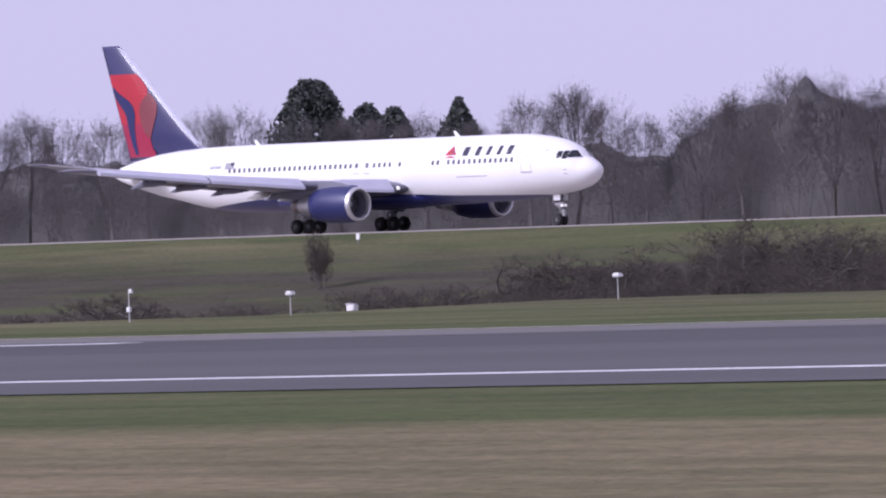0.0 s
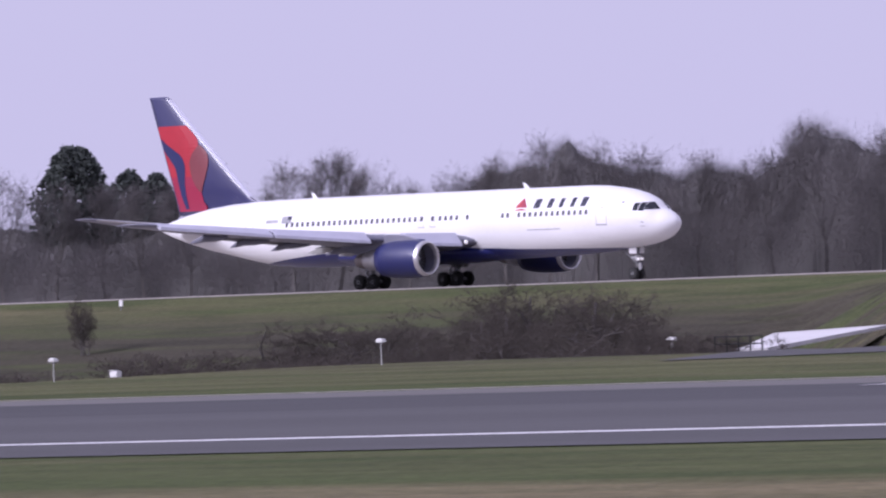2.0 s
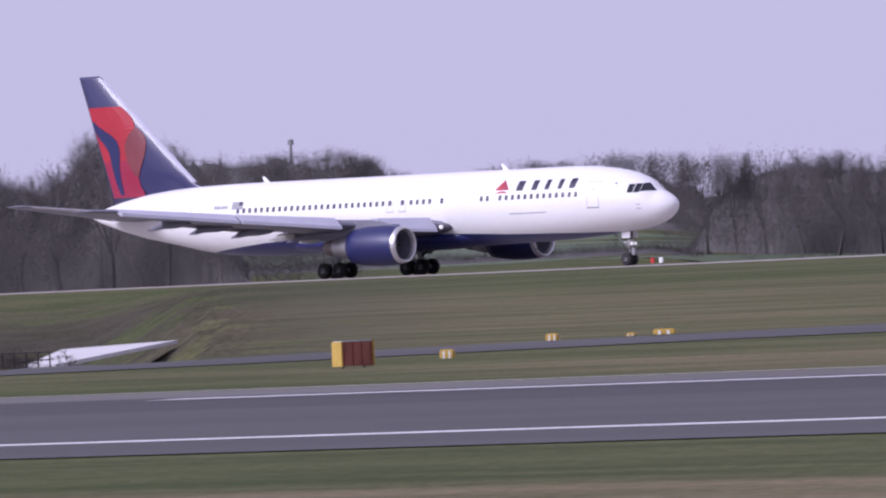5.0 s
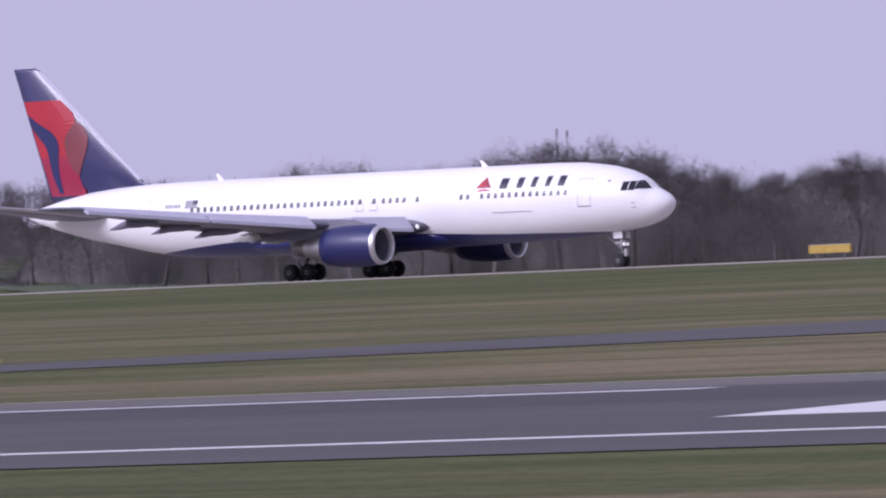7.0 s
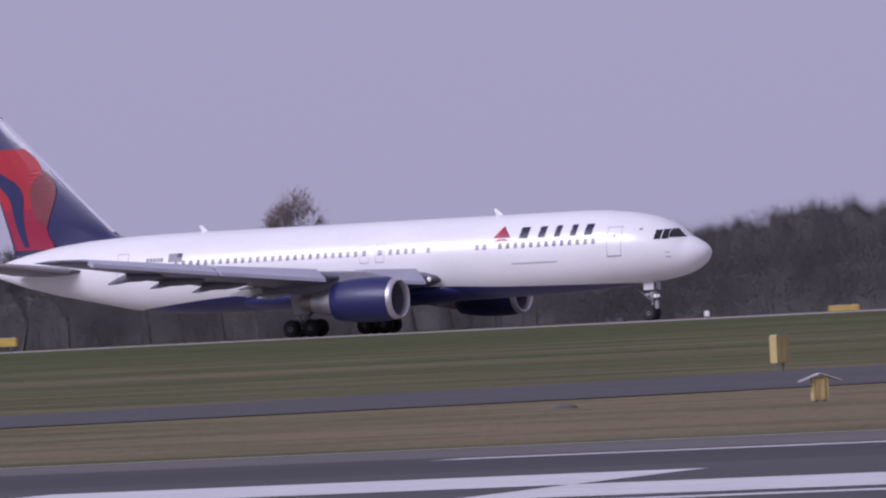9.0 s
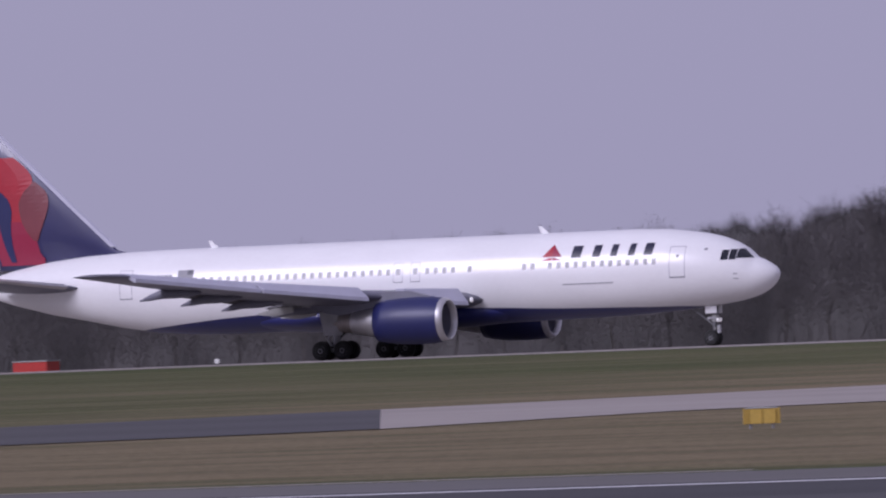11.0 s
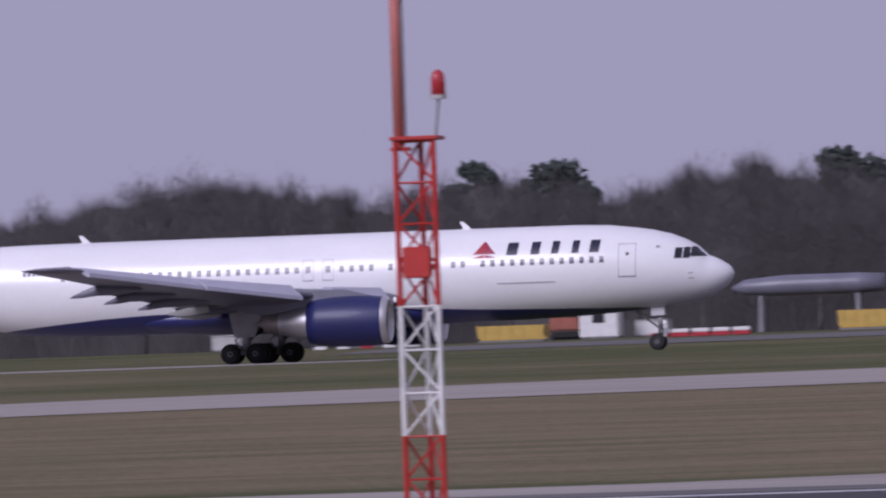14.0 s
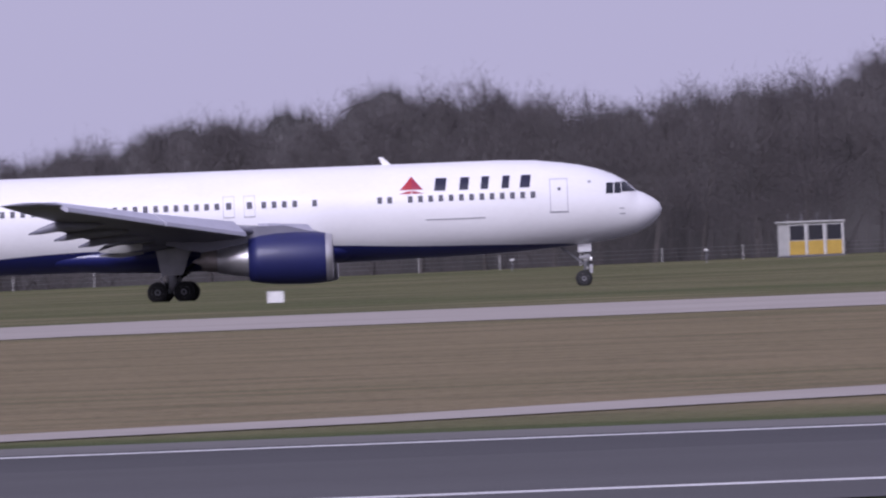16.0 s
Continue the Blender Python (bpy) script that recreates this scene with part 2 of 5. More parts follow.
def add_tube(bm, p, q, r0, r1=None, k=8):
    p, q = Vector(p), Vector(q)
    r1 = r0 if r1 is None else r1
    d = (q - p).normalized()
    u = d.orthogonal().normalized()
    w = d.cross(u)
    ring = [(math.cos(a) * u + math.sin(a) * w) for a in (2 * math.pi * i / k for i in range(k))]
    return add_loft(bm, [[p + c * r0 for c in ring], [q + c * r1 for c in ring]])


def tube(p, q, r0, r1=None, k=8):
    return add_tube(bmesh.new(), p, q, r0, r1, k)


def turned(profile, centre, k=32):
    """A body turned about the x axis: profile of (x, radius)."""
    cy, cz = centre
    return [[(x, cy + r * math.cos(2 * math.pi * i / k), cz + r * math.sin(2 * math.pi * i / k)) for i in range(k)] for x, r in profile]


def wheel(parent, x, y, z, r, w, name="wheel"):
    """A tyre with rounded shoulders on a dished rim, its axle along y."""
    prof = [(-w / 2, r * 0.55), (-w / 2, r * 0.86), (-w * 0.36, r * 0.97), (0, r), (w * 0.36, r * 0.97), (w / 2, r * 0.86), (w / 2, r * 0.55)]
    k = 24
    rings = [[(x + q * math.cos(2 * math.pi * i / k), y + s, z + q * math.sin(2 * math.pi * i / k)) for i in range(k)] for s, q in prof]
    tyre = part(name, loft(rings), TYRE, parent, "black rubber tyre", True)
    prof = [(-w * 0.46, r * 0.1), (-w * 0.53, r * 0.2), (-w * 0.42, r * 0.5), (-w * 0.52, r * 0.56), (w * 0.52, r * 0.56), (w * 0.42, r * 0.5), (w * 0.53, r * 0.2)]
    rings = [[(x + q * math.cos(2 * math.pi * i / k), y + s, z + q * math.sin(2 * math.pi * i / k)) for i in range(k)] for s, q in prof]
    part("rim", loft(rings), RIM, tyre, "grey metal rim", True)
    return tyre


# ---- the ground ----
FAR = 545.0
NEAR_Z = -2.48


def smooth01(v):
    v = np.clip(v, 0, 1)
    return v * v * (3 - 2 * v)


def ground_z(x, y):
    """Level round the near runway, a long rise to the far one, a hollow below its bank, and a gentle rise beyond."""
    x, y = np.asarray(x, float), np.asarray(y, float)
    base = np.interp(y, [180, 500, 521, 569], [NEAR_Z, -0.16, 0, 0])
    brow = np.interp(x / np.maximum(y, 60.0), [-1.08, -1.03, -1.0, -0.975, -0.95, -0.9], [206, 210, 215, 221, 226, 228])
    hollow = np.interp(y + (228 - brow) * np.clip((310 - y) / 80, 0, 1), [228, 246, 465, 512], [-2.15, -6.0, -6.2, -0.12])
    s = smooth01((-(x / np.maximum(y, 60.0)) - 0.845) / 0.03) * ((y > brow) & (y < 512))
    base = base * (1 - s) + hollow * s
    rise = np.interp(y, [569, 641, 720, 900, 1400, 4500], [0, 1.04, 1.15, 2.4, 6, 20]) * np.interp(x, [-130, -60, 30], [0.8, 0.95, 1.4])
    dip = np.interp(y, [569, 640, 900, 1400, 2200, 4500], [0, -1.6, -1.0, 5.5, 7, 20])
    fields = np.interp(y, [569, 640, 860, 960, 1060, 1150, 1400, 2200, 4500], [0, -1.6, -0.6, 1.2, 3.6, 6.0, 7.5, 9, 20])
    f = smooth01((-(x / np.maximum(y, 60.0)) - 0.762) / 0.01)
    dip = dip * (1 - f) + fields * f
    e = smooth01((x / np.maximum(y, 60.0) + 0.42) / 0.14)
    lip = np.interp(y, [440, 500, 512, 524], [0, 0.17, 0.17, 0]) * smooth01((x + 112) / 40)
    base = base + lip
    return base + np.where(y > 569, rise * e + dip * (1 - e), 0)


def sheet(name, xs, ys, material, lift, label, bend=None):
    """A sheet on the ground, lifted a little; bend maps its grid (u, v) to the plan."""
    verts = []
    for v in ys:
        for u in xs:
            x, y = bend(u, v) if bend else (u, v)
            verts.append((x, y, float(ground_z(x, y)) + lift))
    k = len(xs)
    faces = [(j * k + i, j * k + i + 1, (j + 1) * k + i + 1, (j + 1) * k + i) for j in range(len(ys) - 1) for i in range(k - 1)]
    ob = raw(name, verts, faces, material)
    return tagged(ob, label, name.replace("_", " "), kind="structure")


gx = np.concatenate([np.linspace(-3500, -1400, 12), np.arange(-1380, -800, 10.0), np.arange(-800, 120, 5.0), np.linspace(140, 2500, 16)])
gy = np.concatenate([[-400, -60, 0, 60, 100, 120, 150, 180], np.arange(196, 232, 2.5), np.arange(232, 524, 4.0), [521, 535, 569, 600, 640, 680, 720, 760, 800, 860, 900, 930, 960, 1000, 1030, 1060, 1100, 1150, 1200, 1300, 1400, 1800, 2200, 3000, 4500]])
gy = np.unique(gy)
sheet("ground", gx, gy, GRASS, 0.0, "winter grass, patchy green and straw brown, between the runways")

span = np.arange(-420, 201, 10.0)
sheet("near_shoulder", span, [120.2, 129.5], ASPHALT, 0.02, "grey asphalt shoulder beside the near runway")
sheet("runway", span, [129.5, 160.5], ASPHALT, 0.02, "grey worn asphalt of the near runway")
sheet("runway_edge_strip", span, [160.5, 178.6], NEWASPHALT, 0.02, "darker asphalt strip of the near runway")
sheet("far_shoulder", span, [0, 1], SHOULDER, 0.02, "pale grey shoulder beyond the near runway",
      lambda u, v: (u, 178.6 + v * float(np.interp(u, [-200, -150, -120, -100, -60, -20], [5.6, 6.2, 7.2, 9.0, 9.5, 6.2]))))
sheet("far_runway", np.arange(-1100, -95, 12.0), [512.2, 521, 535, 569], CONCRETE, 0.02, "pale concrete edge and surface of the far runway")
sheet("far_runway_end", np.arange(-95, 900, 15.0), [525, 535, 569], ASPHALT, 0.012, "asphalt of the far runway behind the turf")


def line(name, x0, x1, y0, y1, label):
    return sheet(name, np.linspace(x0, x1, 12), [y0, y1], PAINT, 0.028, label)


line("edge_line", -420, 200, 129.9, 131.2, "white painted runway edge line")
line("edge_line", -420, -184, 175.1, 176.5, "white painted runway edge line")
line("edge_line", -150.5, -116, 175.1, 176.5, "white painted runway edge line")
line("edge_line", -102, 200, 175.1, 176.5, "white painted runway edge line")


def slanted(name, corners, label):
    a, b, c, d = [Vector(q) for q in corners]

    def bend(u, v):
        p = a.lerp(b, u).lerp(d.lerp(c, u), v)
        return p.x, p.y
    return sheet(name, np.linspace(0, 1, 6), np.linspace(0, 1, 6), PAINT, 0.029, label, bend)


slanted("painted_bar", ((-94.6, 143.2), (-80.8, 143.4), (-83.9, 153.9), (-97.6, 153.6)), "broad white painted bar across the near runway")
slanted("painted_bar", ((-77.9, 133.6), (-64.2, 133.6), (-67.2, 143.6), (-80.9, 143.6)), "broad white painted bar across the near runway")


def winding(name, near, far, material, label):
    """A road between two edges given as plan points."""
    n = len(near)

    def bend(u, v):
        i = min(int(u), n - 2)
        p = Vector(near[i]).lerp(Vector(near[i + 1]), u - i)
        q = Vector(far[i]).lerp(Vector(far[i + 1]), u - i)
        r = p.lerp(q, v)
        return r.x, r.y
    return sheet(name, np.linspace(0, n - 1, (n - 1) * 5 + 1), [0, 0.25, 0.5, 0.75, 1], material, 0.025, label, bend)


winding("link_road", [(-192, 214.5), (-185, 220), (-175, 230), (-155, 240), (-138, 247), (-118, 260)],
        [(-199, 226), (-193, 233), (-183, 244), (-168, 263), (-152, 284), (-137, 302)], ASPHALT, "grey asphalt service road curving through the grass")
winding("taxi_road", [(-118, 260), (-115, 275), (-97, 296), (-78, 328), (-52, 343), (-16, 376), (12, 378), (80, 384)],
        [(-137, 302), (-129, 314), (-110, 337), (-86, 370), (-58, 392), (-15, 427), (13, 431), (80, 440)], CONCRETE, "pale concrete road through the brown grass")
winding("pale_path", [(-70, 184.4), (-33, 180.6), (-24, 181.6), (-17, 186), (-11, 190.4), (-2.5, 195.5), (6.5, 203.6), (60, 248)],
        [(-70, 187.2), (-33, 188.8), (-25, 193), (-17, 195), (-11, 197.3), (-2.5, 202.8), (6.5, 213.4), (60, 264)], CONCRETE,
        "pale concrete strip leaving the runway")
kerb_rows = np.arange(-420, -70, 7.0)
sheet("verge_edging", kerb_rows, [0, 1], CONCRETE, 0.035, "thin pale concrete edging between shoulder and grass",
      lambda u, v: (u, 178.6 + float(np.interp(u, [-200, -150, -120, -100, -60, -20], [5.6, 6.2, 7.2, 9.0, 9.5, 6.2])) - 0.1 + 0.75 * v))
sheet("pasture", np.linspace(-1250, -690, 40), np.linspace(930, 1230, 14), PASTURE, 0.05, "bright green pasture beyond the far runway")
sheet("far_turning_pad", np.linspace(-125, -58, 12), [600, 612, 625], SHOULDER, 0.03, "pale concrete pad beyond the far runway")


# ---- the airliner: nose tip at its origin, pointing along +x ----
plane = thing("airliner", "white twin-engine airliner, navy belly, red tail, rolling on the runway", "airliner")
ST = [(0, 4.2, 4.16, 0.02), (-0.1, 4.48, 3.86, 0.33), (-0.3, 4.68, 3.6, 0.58), (-0.6, 4.88, 3.34, 0.85), (-1.0, 5.1, 3.1, 1.1), (-1.4, 5.25, 2.93, 1.3),
      (-1.95, 5.79, 2.77, 1.56), (-2.6, 6.18, 2.63, 1.78), (-3.5, 6.54, 2.5, 2.02), (-4.5, 6.79, 2.38, 2.22), (-5.5, 6.95, 2.28, 2.36), (-7, 7.13, 2.17, 2.47),
      (-9, 7.2, 2.05, 2.515), (-12, 7.2, 1.96, 2.515), (-18, 7.2, 1.86, 2.515), (-36, 7.2, 1.85, 2.515), (-38.5, 7.2, 1.9, 2.47), (-41, 7.18, 2.06, 2.3), (-43.5, 7.12, 2.46, 2.02),
      (-46, 7.0, 2.98, 1.65), (-48.5, 6.75, 3.46, 1.26), (-51, 6.3, 4.1, 0.82), (-53, 5.8, 4.72, 0.45), (-53.9, 5.45, 5.1, 0.14)]
SX, STOP, SBOT, SHALF = (np.array([s[i] for s in ST][::-1]) for i in range(4))


def hull(x):
    top, bot, half = np.interp(x, SX, STOP), np.interp(x, SX, SBOT), np.interp(x, SX, SHALF)
    return (top + bot) / 2, (top - bot) / 2, half


def half_width(x, z):
    zc, rz, ry = hull(x)
    return ry * math.sqrt(max(0.0, 1 - ((z - zc) / rz) ** 2))


def hull_paint():
    """White above, navy below a waterline that lifts over the wing and runs out in a point aft."""
    m = WHITE.copy()
    m.name = "hull_paint"
    n, l = m.node_tree.nodes, m.node_tree.links
    b = n["Principled BSDF"]
    co, sep = n.new("ShaderNodeTexCoord"), n.new("ShaderNodeSeparateXYZ")
    l.new(co.outputs["Object"], sep.inputs["Vector"])
    curve = n.new("ShaderNodeFloatCurve")
    pos = n.new("ShaderNodeMapRange")
    pos.inputs["From Min"].default_value, pos.inputs["From Max"].default_value = -45, 0
    l.new(sep.outputs["X"], pos.inputs["Value"])
    c = curve.mapping.curves[0]
    pts = [(-45, 1.0), (-43, 2.05), (-42, 2.28), (-40.5, 2.42), (-38.5, 2.6), (-35, 2.86), (-31.5, 2.98), (-25, 2.95), (-18, 2.8), (-14, 2.62), (-8, 2.48), (-4.6, 2.38), (-3.9, 2.2), (-3.4, 1.0), (0, 0.6)]
    c.points[0].location, c.points[-1].location = (0, pts[0][1] / 5), (1, pts[-1][1] / 5)
    for x, z in pts[1:-1]:
        c.points.new((x + 45) / 45, z / 5)
    curve.mapping.update()
    l.new(pos.outputs["Result"], curve.inputs["Value"])
    five, less = n.new("ShaderNodeMath"), n.new("ShaderNodeMath")
    five.operation, less.operation = "MULTIPLY", "LESS_THAN"
    five.inputs[1].default_value = 5
    l.new(curve.outputs["Value"], five.inputs[0])
    l.new(sep.outputs["Z"], less.inputs[0])
    l.new(five.outputs["Value"], less.inputs[1])
    mix = n.new("ShaderNodeMix")
    mix.data_type = "RGBA"
    old = b.inputs["Base Color"].links[0].from_socket
    l.new(less.outputs["Value"], mix.inputs["Factor"])
    l.new(old, mix.inputs["A"])
    mix.inputs["B"].default_value = (0.014, 0.018, 0.11, 1)
    l.new(mix.outputs["Result"], b.inputs["Base Color"])
    return m


HULL = hull_paint()


def build_fuselage():
    k, rings = 56, []
    xs = sorted(set([s[0] for s in ST] + [-12, -15, -24, -28, -32, -0.03, -0.2, -0.8, -1.2, -1.65, -2.3, -3.0, -4]), reverse=True)
    for x in xs:
        zc, rz, ry = hull(x)
        rings.append([(x, ry * math.cos(2 * math.pi * i / k), zc + rz * math.sin(2 * math.pi * i / k)) for i in range(k)])
    body = part("fuselage", loft(rings), HULL, plane, "glossy white fuselage, navy underneath", True)
    # wing-to-body fairing under the middle
    rings = []
    for x, w, h in ((-16.5, 1.3, 0.5), (-18, 1.8, 0.75), (-20, 2.2, 0.9), (-23, 2.35, 0.95), (-28, 2.35, 0.95), (-31, 2.1, 0.85), (-33.5, 1.7, 0.65), (-35, 1.2, 0.5)):
        rings.append([(x, w * math.cos(2 * math.pi * i / 28), 2.62 + h * math.sin(2 * math.pi * i / 28)) for i in range(28)])
    part("belly_fairing", loft(rings), HULL, plane, "navy belly fairing", True)
    return body


body = build_fuselage()


def skin(name, x, z, material, parent, off=0.018, label="", side=-1, rows=5, cols=2):
    """A thin raised panel that follows the hull: x = (left, right) at its foot and at its head, z = (foot, head)."""
    bm = bmesh.new()
    outer, inner = [], []
    n = cols + 1
    for j in range(rows):
        v = j / (rows - 1)
        zz = z[0] + (z[1] - z[0]) * v
        for u in [i / cols for i in range(cols + 1)]:
            l0 = x[0] + (x[2] - x[0]) * v
            r0 = x[1] + (x[3] - x[1]) * v
            xx = l0 + (r0 - l0) * u
            w = half_width(xx, zz)
            outer.append(bm.verts.new((xx, side * (w + off), zz)))
            inner.append(bm.verts.new((xx, side * (w - 0.03), zz)))
    for j in range(rows - 1):
        for i in range(cols):
            a = j * n + i
            bm.faces.new((outer[a], outer[a + 1], outer[a + n + 1], outer[a + n]))
    rim = [j * n for j in range(rows)] + [(rows - 1) * n + i for i in range(1, n)] + [j * n + cols for j in range(rows - 2, -1, -1)] + list(range(cols - 1, 0, -1))
    for a, b in zip(rim, rim[1:] + rim[:1]):
        bm.faces.new((outer[a], outer[b], inner[b], inner[a]))
    bmesh.ops.remove_doubles(bm, verts=bm.verts[:], dist=1e-5)
    return part(name, bm, material, parent, label)


def upright(name, x0, x1, z0, z1, material, parent, **kw):
    return skin(name, (x0, x1, x0, x1), (z0, z1), material, parent, **kw)


def build_skin_details():
    rows = [-7.13 - 0.565 * i for i in range(13)] + [-15.05, -15.6, -19.2] + [-20.3 - 0.57 * i for i in range(4)] + [-24.6 - 0.565 * i for i in range(25)]
    for side in (-1, 1):
        for x in rows:
            upright("cabin_window", x - 0.13, x + 0.13, 5.02, 5.38, PANE, body, side=side, rows=3)
        for x in (-22.8, -23.95):
            upright("exit_window", x - 0.15, x + 0.15, 5.02, 5.4, PANE, body, side=side, rows=3)
            door_outline("overwing_exit", x - 0.32, x + 0.32, 4.55, 5.75, side, 0.03)
        door_outline("cabin_door", -6.2, -5.2, 4.15, 6.05, side, 0.05)
        door_outline("cabin_door", -42.9, -42.0, 4.2, 6.0, side, 0.04)
        upright("door_window", -5.76, -5.6, 5.38, 5.55, PANE, body, side=side, rows=3)
        upright("hinge_line", -13.1, -9.8, 4.0, 4.06, LINE, body, side=side, rows=2)
        # three flight-deck panes a side
        skin("windscreen", (-2.22, -1.42, -2.2, -1.98), (5.2, 5.76), GLASS, body, off=0.03, side=side, rows=12, cols=12)
        skin("side_pane", (-2.63, -2.25, -2.6, -2.25), (5.12, 5.74), GLASS, body, side=side)
        skin("side_pane", (-3.1, -2.69, -3.05, -2.66), (5.12, 5.72), GLASS, body, side=side)
        upright("nose_probe", -2.35, -2.05, 3.95, 4.0, LINE, body, side=side, rows=2)
        upright("nose_probe", -2.35, -2.1, 4.25, 4.3, LINE, body, side=side, rows=2)
        upright("static_port", -4.1, -3.9, 5.75, 5.87, LINE, body, side=side, rows=2)
        # titles as plain slanted bars, and the emblem as plain triangles
        for x0, w in ((-12.58, 0.62), (-11.2, 0.5), (-10.02, 0.42), (-8.86, 0.4), (-7.85, 0.55)):
            skin("title_bar", (x0, x0 + w, x0 + 0.1, x0 + 0.1 + w), (5.62, 6.32), TITLE, body, side=side)
        skin("emblem", (-14.46, -13.82, -13.83, -13.82), (5.72, 6.45), RED, body, side=side)
        skin("emblem", (-13.82, -13.2, -13.82, -13.81), (5.72, 6.45), CRIMSON, body, side=side)
        skin("emblem", (-14.5, -13.84, -13.95, -13.84), (5.5, 5.66), RED, body, side=side, rows=3)
        skin("emblem", (-13.8, -13.16, -13.8, -13.7), (5.5, 5.66), CRIMSON, body, side=side, rows=3)
        upright("flag_panel", -38.8, -37.75, 5.32, 5.86, LINE, body, side=side)
        upright("flag_panel", -38.15, -37.75, 5.58, 5.86, TITLE, body, side=side, off=0.025)
        for i in range(5):
            upright("marking_bar", -40.55 + i * 0.28, -40.35 + i * 0.28, 5.38, 5.62, LINE, body, side=side, rows=3)


def door_outline(name, x0, x1, z0, z1, side, w):
    frame_part = upright(name, x0, x1, z0, z0 + w * 1.6, LINE, body, side=side, rows=2, label="grey door outline")
    upright("seal", x0, x1, z1 - w, z1, SEAM, frame_part, side=side, rows=2)
    upright("seal", x0, x0 + w, z0 + w * 1.6, z1 - w, SEAM, frame_part, side=side, off=0.014)
    upright("seal", x1 - w, x1, z0 + w * 1.6, z1 - w, SEAM, frame_part, side=side, off=0.014)


build_skin_details()


def foil(le, chord, y, z, thick, twist=0.0):
    """One wing section: 18 points round an aerofoil."""
    top = [(0, 0), (0.02, 0.3), (0.08, 0.62), (0.2, 0.92), (0.38, 1), (0.6, 0.78), (0.8, 0.42), (1, 0.04)]
    pts = [(a, h * 0.62) for a, h in top] + [(a, -h * 0.42) for a, h in top[:0:-1]]
    s = math.sin(radians(twist))
    return [(le - chord * a, y, z + thick * h + (a - 0.3) * chord * -s) for a, h in pts]


WING = [(2.0, -18.3, 11.2, 3.2, 1.25), (2.6, -18.7, 10.9, 3.26, 1.2), (7.9, -22.3, 7.2, 3.62, 0.9), (15.5, -27.5, 4.8, 4.5, 0.56), (22.6, -32.4, 2.8, 5.4, 0.32), (23.7, -33.5, 2.0, 5.52, 0.16)]


def wing_at(y):
    return [float(np.interp(y, [w[0] for w in WING], [w[i] for w in WING])) for i in range(1, 5)]


def build_wing(side):
    w = part("wing", loft([foil(le, c, side * y, z, t, 1.5) for y, le, c, z, t in WING]), WINGGREY, plane, "grey swept wing with bare metal leading edge", True)
    # slat along the leading edge
    for y0, y1 in ((3.4, 6.6), (9.2, 15.2), (15.4, 22.4)):
        rings = []
        for y in np.linspace(y0, y1, 4):
            le, c, z, t = wing_at(y)
            rings.append([(le + 0.34, side * y, z - 0.3), (le + 0.3, side * y, z - 0.08), (le - 0.35, side * y, z + t * 0.62 + 0.02), (le - 0.9, side * y, z + t * 0.6 + 0.04), (le - 0.4, side * y, z + 0.05), (le + 0.2, side * y, z - 0.32)])
        part("slat", loft(rings), SLAT, w, "pale grey slat")
    # flaps set for take-off
    for y0, y1 in ((3.2, 7.2), (8.6, 16.4)):
        rings = []
        for y in np.linspace(y0, y1, 4):
            le, c, z, t = wing_at(y)
            te, d = le - c, 0.2 * c
            rings.append([(te + d * 0.35, side * y, z - 0.12), (te - d * 0.2, side * y, z - 0.1), (te - d * 0.8, side * y, z - 0.3), (te - d * 0.2, side * y, z - 0.24)])
        part("flap", loft(rings), WINGDARK, w, "lowered grey flap")
    for y in (5.6, 10.6, 13.8, 16.9):
        le, c, z, t = wing_at(y)
        te = le - c
        rings = []
        for a, q in ((2.6, 0.04), (2.0, 0.2), (1.0, 0.3), (0, 0.3), (-0.8, 0.2), (-1.5, 0.04)):
            drop = 0.34 if a > 0 else 0.34 + 0.24 * -a
            rings.append([(te + a, side * y + q * 0.6 * math.cos(i * math.pi / 5), z - drop + q * math.sin(i * math.pi / 5)) for i in range(10)])
        part("flap_fairing", loft(rings), WINGGREY, w, "canoe-shaped flap track fairing", True)
    # hinged flap drives at the root, and the gap panel behind the engine
    for y in (4.2, 7.6):
        le, c, z, t = wing_at(y)
        te = le - c
        part("flap_drive", tube((te + 1.6, side * y, z - 0.2), (te - 0.9, side * y, z - 0.62), 0.09, 0.05, 8), RIM, w, "dark flap drive arm")
        part("drive_cover", loft([[(te + 0.9, side * y - 0.18, z - 0.3), (te + 0.9, side * y + 0.18, z - 0.3), (te + 0.9, side * y, z - 0.62)],
                                  [(te - 0.3, side * y - 0.16, z - 0.32), (te - 0.3, side * y + 0.16, z - 0.32), (te - 0.3, side * y, z - 0.8)],
                                  [(te - 1.5, side * y - 0.03, z - 0.62), (te - 1.5, side * y + 0.03, z - 0.62), (te - 1.5, side * y, z - 0.7)]]), OFFWHITE, w, "pale pointed drive cover")
    le, c, z, t = wing_at(3.0)
    part("landing_light", tube((le + 0.02, side * 3.0, z + 0.05), (le + 0.14, side * 3.0, z + 0.05), 0.16, 0.14, 12), LENS, w, "lit landing lamp in the wing root")


